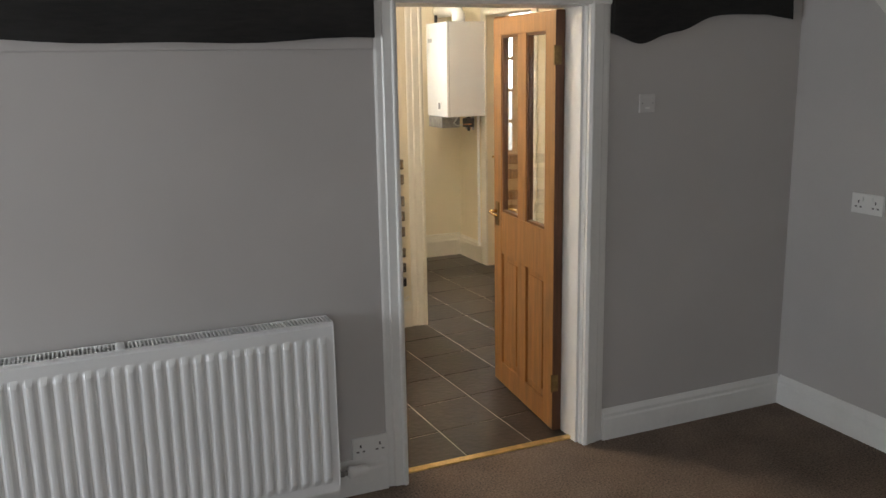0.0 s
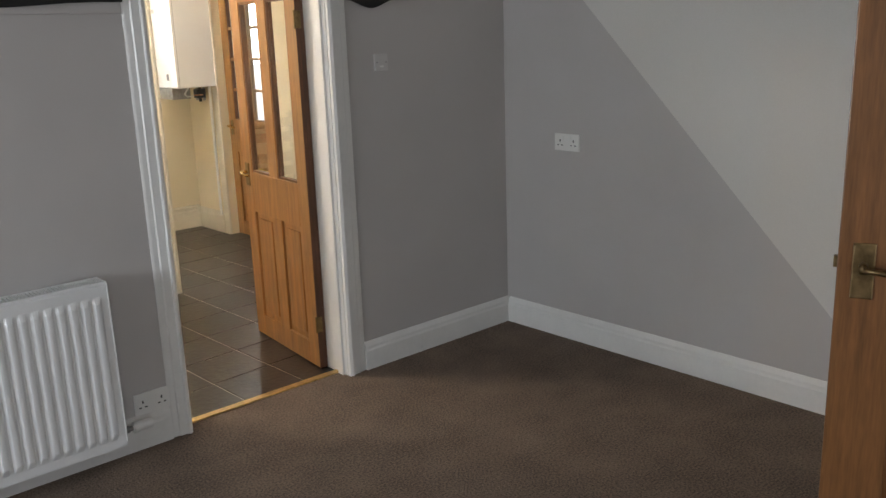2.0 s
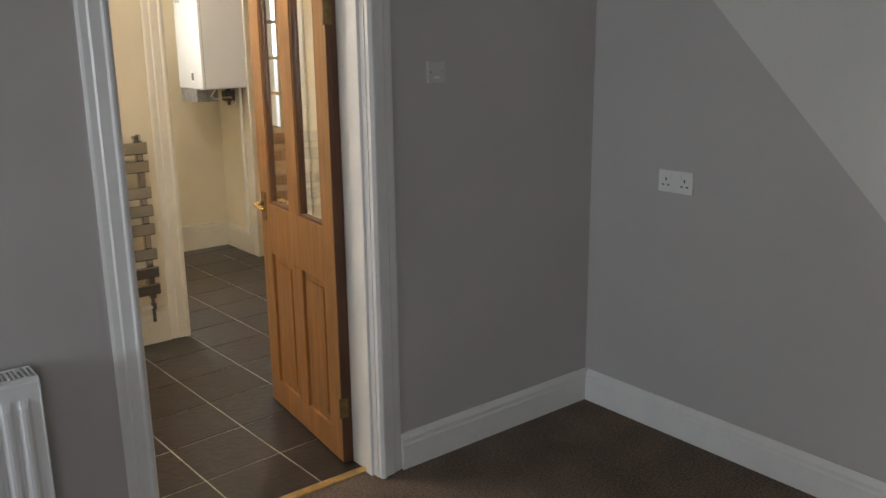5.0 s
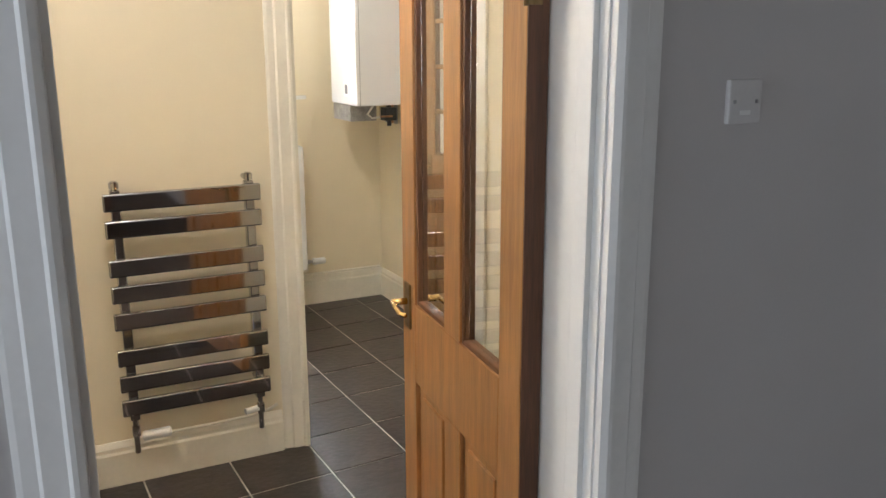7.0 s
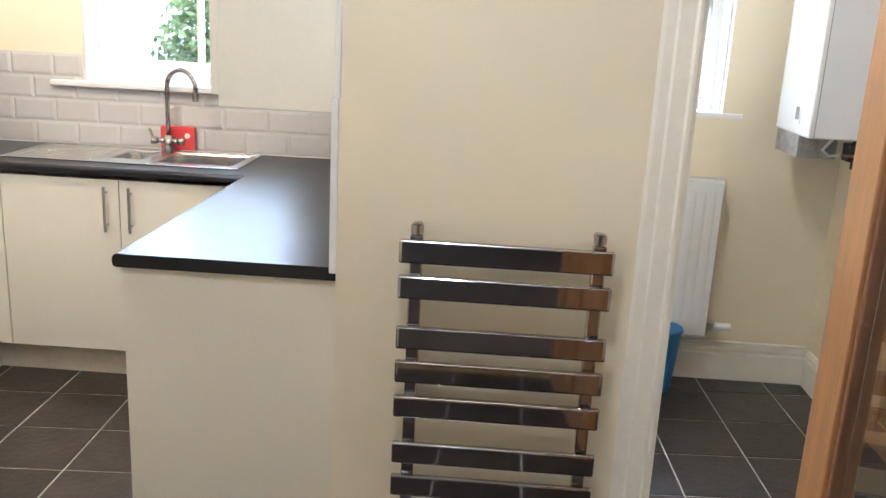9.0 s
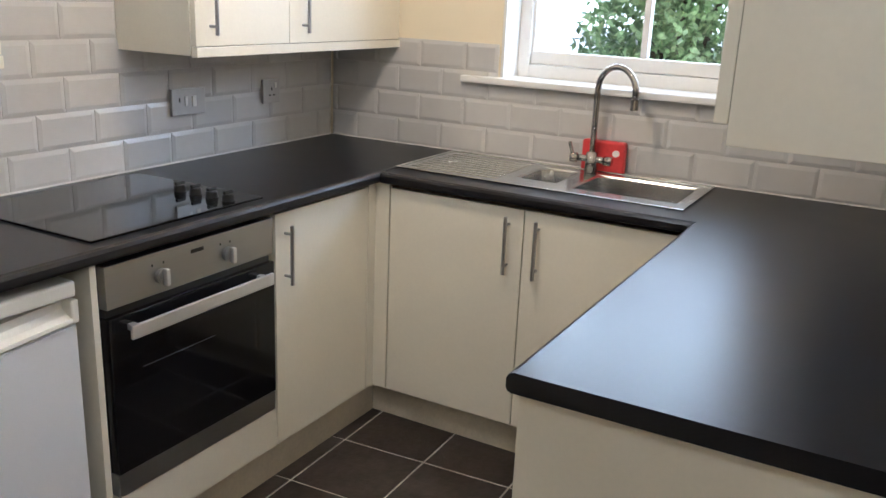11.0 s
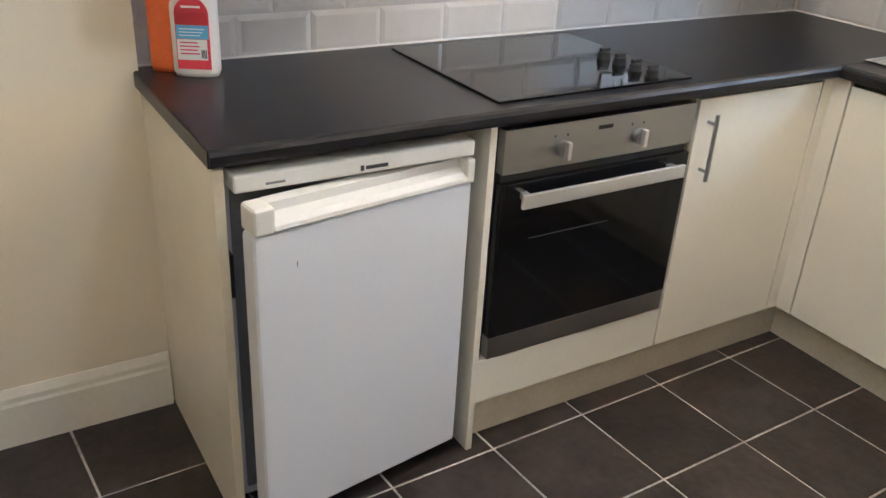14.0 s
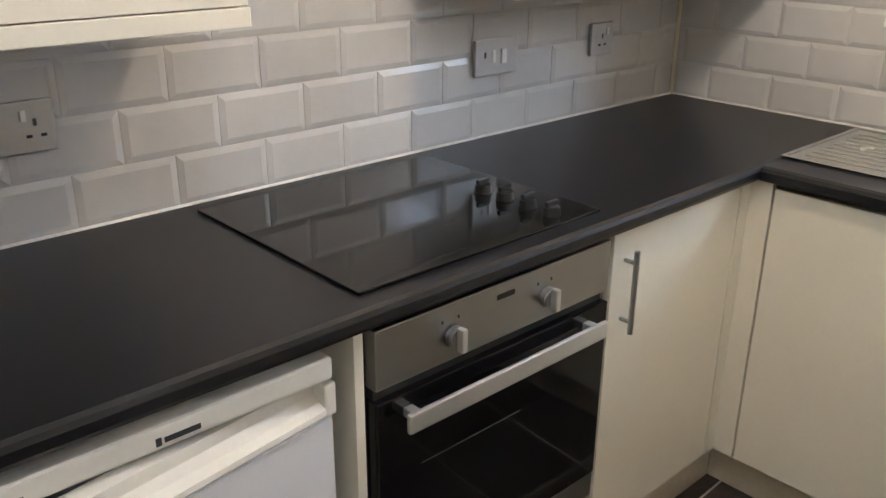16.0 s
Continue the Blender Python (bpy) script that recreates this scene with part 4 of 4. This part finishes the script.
# ---- bottles ----
def bottle(name, x, y, w, d, h, turn, body_mat, cap_mat, label, printed, lean=0.0):
    t = thing(name, (0, 0, 0), label, "bottle", "cleaning bottles")
    b = bmesh.new()
    levels = ((0.0, 0.92), (0.012, 1.0), (h * 0.66, 1.0), (h * 0.76, 0.93), (h * 0.84, 0.74), (h * 0.885, 0.46), (h * 0.90, 0.36), (h * 0.93, 0.34))
    rings = []
    for z, k in levels:
        ring = []
        for i in range(28):
            a = 2 * math.pi * i / 28
            c, s = math.cos(a), math.sin(a)
            px = math.copysign(abs(c) ** 0.6, c) * w / 2 * k
            py = math.copysign(abs(s) ** 0.6, s) * (d / 2 * (k if k > 0.5 else k * w / d))
            ring.append(b.verts.new((px + lean * w * max(0.0, z / h - 0.7) / 0.2, py, z)))
        rings.append(ring)
    for r, s in zip(rings, rings[1:]):
        for k in range(28):
            b.faces.new((r[k], r[(k + 1) % 28], s[(k + 1) % 28], s[k]))
    b.faces.new(rings[0]), b.faces.new(rings[-1])
    part("body", b, body_mat, t, "", True)
    part("cap", cyl((lean * w, 0, h * 0.90), (lean * w, 0, h), w * 0.21, 20, w * 0.19, bevel=0.002), cap_mat, t)
    if printed:
        f = -d / 2 - 0.0008
        lab = part("label_sheet", box(-w * 0.36, w * 0.36, f, f + 0.004, h * 0.08, h * 0.62, 0.001), LABEL_RED, t, "red, blue and white printed label")
        part("label_top", cyl((0, f, h * 0.60), (0, f + 0.004, h * 0.60), w * 0.36, 24), LABEL_RED, lab)
        part("label_band", box(-w * 0.34, w * 0.34, f - 0.0006, f, h * 0.37, h * 0.50), LABEL_BLUE, lab)
        part("label_field", box(-w * 0.34, w * 0.30, f - 0.0006, f, h * 0.17, h * 0.365), LABEL_WHITE, lab)
        for k in range(3):
            part("text_bar", box(-w * 0.28, w * (0.26 - 0.05 * k), f - 0.001, f - 0.0004, h * (0.46 - 0.03 * k), h * (0.468 - 0.03 * k)), LABEL_WHITE, lab)
        for k in range(4):
            part("text_bar", box(-w * 0.28, w * (0.10 + 0.03 * (k % 2)), f - 0.001, f - 0.0004, h * (0.33 - 0.035 * k), h * (0.342 - 0.035 * k)), LABEL_RED, lab)
        part("barcode", boxes([(w * (0.17 + 0.03 * k), w * (0.19 + 0.03 * k), f - 0.001, f - 0.0004, h * 0.19, h * 0.27) for k in range(4)]), INK, lab)
        part("text_bar", box(-w * 0.2, w * 0.2, f - 0.001, f - 0.0004, h * 0.66, h * 0.68), LABEL_WHITE, lab)
    t.matrix_world = pose(x, y, TOP, 0, 0, turn)
    return t


bottle("bottle", 1.066, 5.472, 0.105, 0.06, 0.238, 62, PLASTIC, RED_PLASTIC, "white cleaner bottle with red cap and red-blue label", True, 0.1)
bottle("bottle", 1.005, 5.425, 0.085, 0.055, 0.262, 62, ORANGE_PLASTIC, PLASTIC, "orange cleaner bottle with white cap", False)

# ---- wall cupboards ----
def wall_unit(name, y0, y1, x0, x1, z0, z1, doors, label, facing=1, light_rail=True):
    c = thing(name, ((x0 + x1) / 2, (y0 + y1) / 2, z0), label, "wall cabinet", "wall cupboards")
    front = x1 if facing > 0 else x0
    part("carcass", box(x0, x1 - 0.022, y0, y1, z0, z1, 0.001) if facing > 0 else box(x0 + 0.022, x1, y0, y1, z0, z1, 0.001), UNIT, c)
    for a, b2, hy in doors:
        lo, hi = sorted((front - facing * 0.02, front))
        dd = part("door", box(lo, hi, a + 0.001, b2 - 0.001, z0 + 0.028, z1, 0.002), UNIT, c)
        if hy:
            bar_handle(dd, (front, hy, z0 + 0.06), (front, hy, z0 + 0.24), (facing * 0.028, 0, 0))
    if light_rail:
        lo, hi = sorted((front - facing * 0.018, front + facing * 0.004))
        part("light_rail", box(lo, hi, y0, y1, z0 - 0.004, z0 + 0.026, 0.002), UNIT, c, "cream light rail under the doors")
    return c


wall_unit("wall_unit", 5.372, 5.995, WX0 + 0.004, 1.285, 1.325, 2.03, ((5.372, 5.995, 5.94),), "cream gloss wall cupboard with bar handle")
wall_unit("wall_unit", 6.60, 7.694, WX0 + 0.004, 1.285, 1.325, 2.03, ((6.60, 7.02, 6.66), (7.02, 7.694, 7.09)), "cream gloss double wall cupboard in the corner")
wall_unit("wall_unit", 5.94, 7.64, 2.90, 3.242, 1.345, 2.03, ((5.945, 6.50, 0), (6.50, 7.06, 0), (7.06, 7.64, 0)), "cream gloss wall cupboard with a plain end", -1, False)

socket("wall_socket", "y", 5.635, 5.783, 1.10, 1.19, WX0 + 0.012, 1, "double", "brushed steel double socket on the metro tiles")
socket("cooker_switch", "y", 6.793, 6.945, 1.10, 1.19, WX0 + 0.012, 1, "switched", "steel cooker switch plate with white rockers")
socket("fused_outlet", "y", 7.245, 7.34, 1.105, 1.195, WX0 + 0.012, 1, "single", "steel single switched outlet on the tiles")

# ---- outside ----
solid("ground", box(-300, 300, -300, 300, -0.5, -0.3), TARMAC, "pale tarmac yard outside", "ground")
sky_white = bpy.data.materials.new("white_overcast_sky")
sky_white.use_nodes = True
em = sky_white.node_tree.nodes.new("ShaderNodeEmission")
em.inputs["Color"].default_value, em.inputs["Strength"].default_value = (0.93, 0.97, 1.0, 1), 14.0
sky_white.node_tree.links.new(em.outputs[0], sky_white.node_tree.nodes["Material Output"].inputs["Surface"])
solid("backdrop", box(-90, 90, 62, 62.2, -0.3, 45), sky_white, "plain white overcast sky in the distance", "sky")


def bush(name, cx, cy, width, tall, count, seed, label):
    t = thing(name, (cx, cy, -0.3), label, "bush")
    b = bmesh.new()
    for k in range(5):
        a = 1.256 * k
        tube([(cx, cy, -0.3), (cx + 0.2 * width * math.cos(a), cy + 0.2 * width * math.sin(a), 0.4 * tall), (cx + 0.5 * width * math.cos(a), cy + 0.5 * width * math.sin(a), 0.75 * tall)], 0.025, 6, bm=b)
    part("stem", b, BARK, t)
    r = random.Random(seed)
    verts, faces = [], []
    for k in range(count):
        a, e2, q = r.uniform(0, 6.283), r.uniform(-0.7, 1.57), r.random() ** 0.35
        w = width * (1 + 0.16 * math.sin(3 * a + 1) + 0.14 * math.sin(5 * e2 + 2 * a) + 0.08 * math.sin(9 * a + 7 * e2))
        c = Vector((w * q * math.cos(a) * math.cos(e2), w * q * math.sin(a) * math.cos(e2), 0.45 * tall + 0.55 * tall * q * math.sin(e2) + 0.3))
        d1 = Vector((r.gauss(0, 1), r.gauss(0, 1), r.gauss(0, 1))).normalized() * r.uniform(0.025, 0.055)
        d2 = d1.cross(Vector((r.gauss(0, 1), r.gauss(0, 1), r.gauss(0, 1)))).normalized() * r.uniform(0.014, 0.026)
        i = len(verts)
        verts += [c - d1, c + d2, c + d1, c - d2]
        faces.append((i, i + 1, i + 2, i + 3))
    me = bpy.data.meshes.new("crown")
    me.from_pydata(verts, [], faces)
    me.materials.append(LEAF)
    cr = new("crown", me)
    cr.parent = t
    return t


bush("bush", 1.42, 11.4, 0.72, 2.5, 13000, 5, "dense green garden bush outside the window")


def parked_car(x, y, way, label):
    """A small hatchback on the yard seen from its side; x: its tail, way: the direction in which its bonnet lies."""
    g = -0.3
    c = thing("car", (x + way * 2.0, y, g), label, "car", "parked cars")
    side = [(0.0, 0.45), (-0.03, 0.75), (0.06, 1.0), (0.42, 1.62), (0.75, 1.70), (1.9, 1.70), (2.25, 1.62), (2.95, 1.16), (3.75, 1.02), (4.0, 0.78), (4.02, 0.4), (3.6, 0.28), (0.3, 0.28)]
    shell = prism([(x + way * u, g + v) for u, v in side], "y", y, y + 1.65, 0.05)
    for v in shell.verts:
        v.co.y = y + 0.825 + (v.co.y - y - 0.825) * (1 - 0.22 * max(0.0, v.co.z - g - 1.0))
    part("body", shell, CAR_WHITE, c)
    for u0, u1, u2, u3 in ((0.42, 0.62, 1.32, 1.32), (1.40, 1.40, 1.95, 2.45)):
        glass = prism([(x + way * u0, g + 1.10), (x + way * u1, g + 1.52), (x + way * u2, g + 1.52), (x + way * u3, g + 1.10)], "y", y + 0.012, y + 0.13)
        for v in glass.verts:
            v.co.y += 0.17 * (v.co.z - g - 1.05)
        part("window", glass, CAR_GLASS, c)
    part("tail_light", box(*sorted((x - way * 0.035, x + way * 0.20)), y - 0.004, y + 0.10, g + 1.0, g + 1.14, 0.02), RED_PLASTIC, c, "red tail light")
    part("bumper", box(*sorted((x - way * 0.06, x + way * 0.3)), y + 0.02, y + 1.63, g + 0.32, g + 0.58, 0.04), BLACK_PLASTIC, c)
    for u in (0.75, 3.2):
        for d in (0.0, 1.45):
            w = part("wheel", cyl((x + way * u, y + d, g + 0.31), (x + way * u, y + d + 0.2, g + 0.31), 0.31, 28, bevel=0.03), RUBBER, c)
            part("rim", cyl((x + way * u, y + d - 0.004, g + 0.31), (x + way * u, y + d + 0.19, g + 0.31), 0.20, 20), STEEL, w)


parked_car(1.30, 12.9, 1, "white hatchback with red tail light parked in the yard")
parked_car(-0.05, 12.6, -1, "white hatchback with blue-tinted windows parked beyond the bush")

# ---- floor tiles, wall tiles ----
FLOOR = bpy.data.objects["floor_kitchen"]
# the tile courses: one corner, the step along each course and the slightly skewed step across
ORG, STEP_U, STEP_V = Vector((-0.1156, 0.0352, 0)), Vector((0.3124, 0.0204, 0)), Vector((-0.0092, 0.3098, 0))
LAY = Matrix.Rotation(math.atan2(STEP_U.y, STEP_U.x), 4, "Z")
HALF_U, HALF_V = [LAY.inverted() @ (v * (0.5 - 0.0034 / v.length)) for v in (STEP_U, STEP_V)]
rng = random.Random(3)


def tile_mesh(cut=None):
    b = bmesh.new()
    b.faces.new([b.verts.new(HALF_U * p + HALF_V * q) for p, q in ((-1, -1), (1, -1), (1, 1), (-1, 1))])
    if cut:
        for co, no in cut:
            bmesh.ops.bisect_plane(b, geom=b.verts[:] + b.edges[:] + b.faces[:], plane_co=co, plane_no=no, clear_outer=True)
            if not b.faces:
                b.free()
                return None
    top = b.faces[:]
    r = bmesh.ops.extrude_face_region(b, geom=top)
    for g in r["geom"]:
        if isinstance(g, bmesh.types.BMVert):
            g.co.z += 0.0055
    up = [f for f in b.faces if f.calc_center_median().z > 0.005]
    bmesh.ops.inset_region(b, faces=up, thickness=0.0025)
    for f in up:
        for v in f.verts:
            v.co.z += 0.0012
    return mesh_from("tile", b, SLATE)


whole_tile = tile_mesh()
X0, X1, Y0, Y1 = WX0 - 0.02, 5.40, 4.023, 7.72
for i in range(0, 20):
    for j in range(9, 26):
        x, y, _ = ORG + STEP_U * (i + 0.5) + STEP_V * (j + 0.5)
        if not (X0 - 0.25 < x < X1 + 0.25 and Y0 - 0.25 < y < Y1 + 0.25):
            continue
        m = Matrix.Translation((x, y, -0.0065)) @ LAY
        inner = X0 + 0.24 < x < X1 - 0.24 and Y0 + 0.24 < y < Y1 - 0.24
        if inner:
            me = whole_tile
        else:
            inv = m.inverted()
            me = tile_mesh([(inv @ Vector(c), (inv.to_3x3() @ Vector(nn))) for c, nn in (((X0, y, -0.0065), (-1, 0, 0)), ((X1, y, -0.0065), (1, 0, 0)), ((x, Y0, -0.0065), (0, -1, 0)), ((x, Y1, -0.0065), (0, 1, 0)))])
            if me is None:
                continue
        t = new("tile", me)
        t.parent = FLOOR
        t.matrix_basis = m @ pose(0, 0, rng.uniform(-0.0006, 0.0006), rng.uniform(-0.12, 0.12), rng.uniform(-0.12, 0.12), 0)


def metro_mesh(w, h):
    """A glazed tile with a wide bevel round a raised field, facing +y in its own space, corner at the origin."""
    b = bmesh.new()
    e = min(0.014, w * 0.3)
    g = 0.0007
    lo = [b.verts.new(p) for p in ((g, 0, g), (w - g, 0, g), (w - g, 0, h - g), (g, 0, h - g))]
    md = [b.verts.new((v.co.x, 0.0016, v.co.z)) for v in lo]
    hi = [b.verts.new(p) for p in ((e, 0.0052, e), (w - e, 0.0052, e), (w - e, 0.0052, h - e), (e, 0.0052, h - e))]
    for r, s in ((lo, md), (md, hi)):
        for k in range(4):
            b.faces.new((r[k], r[(k + 1) % 4], s[(k + 1) % 4], s[k]))
    b.faces.new(hi)
    return mesh_from("tile", b, METRO)


METRO_MESH = {}


def metro_field(name, bed, length, rows, tall, m, first, label, stop=0.0):
    """Brick-bond tiles on a grouted bed; the wall's run is along x in the field's own space."""
    f = solid(name, bed, TILE_GROUT, label, "wall tiles")
    f.matrix_world = m
    for r in range(rows):
        x = -((first + (0.1 if r % 2 else 0.0)) % 0.2)
        while x < length - 0.004:
            a, b2 = max(x, 0.0), min(x + 0.2, length)
            x += 0.2
            if stop and r == rows - 1 and a < stop < b2:
                a = stop + 0.001
            h = tall(a, b2, r)
            if b2 - a < 0.006 or not h:
                continue
            key = (round(b2 - a, 3), h)
            if key not in METRO_MESH:
                METRO_MESH[key] = metro_mesh(b2 - a, h)
            t = new("tile", METRO_MESH[key])
            t.parent = f
            t.matrix_basis = pose(a, 0.002, r * 0.1045, rng.uniform(-0.25, 0.25), 0, 0)


LY0 = 5.358
# along the hob wall the run goes from the window corner towards the fridge, so that the glazed side faces the room
G0, G1 = 7.69 - 6.60, 7.69 - 5.995
metro_field("wall_tiles_hob", boxes([(0, 7.69 - LY0, 0, 0.002, 0, 0.418), (G0 + 0.001, G1 - 0.001, 0, 0.002, 0.418, 1.149)]), 7.69 - LY0, 11, lambda a, b2, r: 0.1045 if r < 4 or (b2 > G0 and a < G1) else 0, pose(WX0 + 0.001, 7.69, TOP, 0, 0, -90), 0.2 - ((7.69 - 6.2) % 0.2), "white bevelled metro tiles laid in brick bond")
S0, S1 = 3.243 - WIN[1] - 0.09, 3.243 - WIN[0] + 0.01
WL = 3.243 - WX0 - 0.012
metro_field("wall_tiles_window", boxes([(0, WL, 0, 0.002, 0, 0.272), (0, S0, 0, 0.002, 0.272, 0.418), (S1, WL, 0, 0.002, 0.272, 0.418)]), WL, 4, lambda a, b2, r: 0.1045 if r < 2 or b2 <= S0 + 0.005 or a >= S1 - 0.005 else (0.066 if r == 2 else 0), pose(3.243, WY1 - 0.001, TOP, 0, 0, 180), 0.043, "white bevelled metro tiles under the window", S1)
solid("trim_tile_edge", box(WX0 + 0.003, WX0 + 0.013, 5.350, 5.3575, TOP, 1.32, 0.002), WHITE_GLOSS, "white tile edging strip", "trim")
solid("trim_sealant_hob", prism([(WX0 + 0.003, TOP + 0.0005), (WX0 + 0.013, TOP + 0.0005), (WX0 + 0.0095, TOP + 0.004), (WX0 + 0.003, TOP + 0.004)], "y", 5.36, 7.688), TILE_GROUT, "white sealant bead along the worktop", "sealant")
solid("trim_sealant_window", prism([(WY1 - 0.003, TOP + 0.0005), (WY1 - 0.013, TOP + 0.0005), (WY1 - 0.0095, TOP + 0.004), (WY1 - 0.003, TOP + 0.004)], "x", 0.965, 3.24), TILE_GROUT, "white sealant bead along the worktop", "sealant")
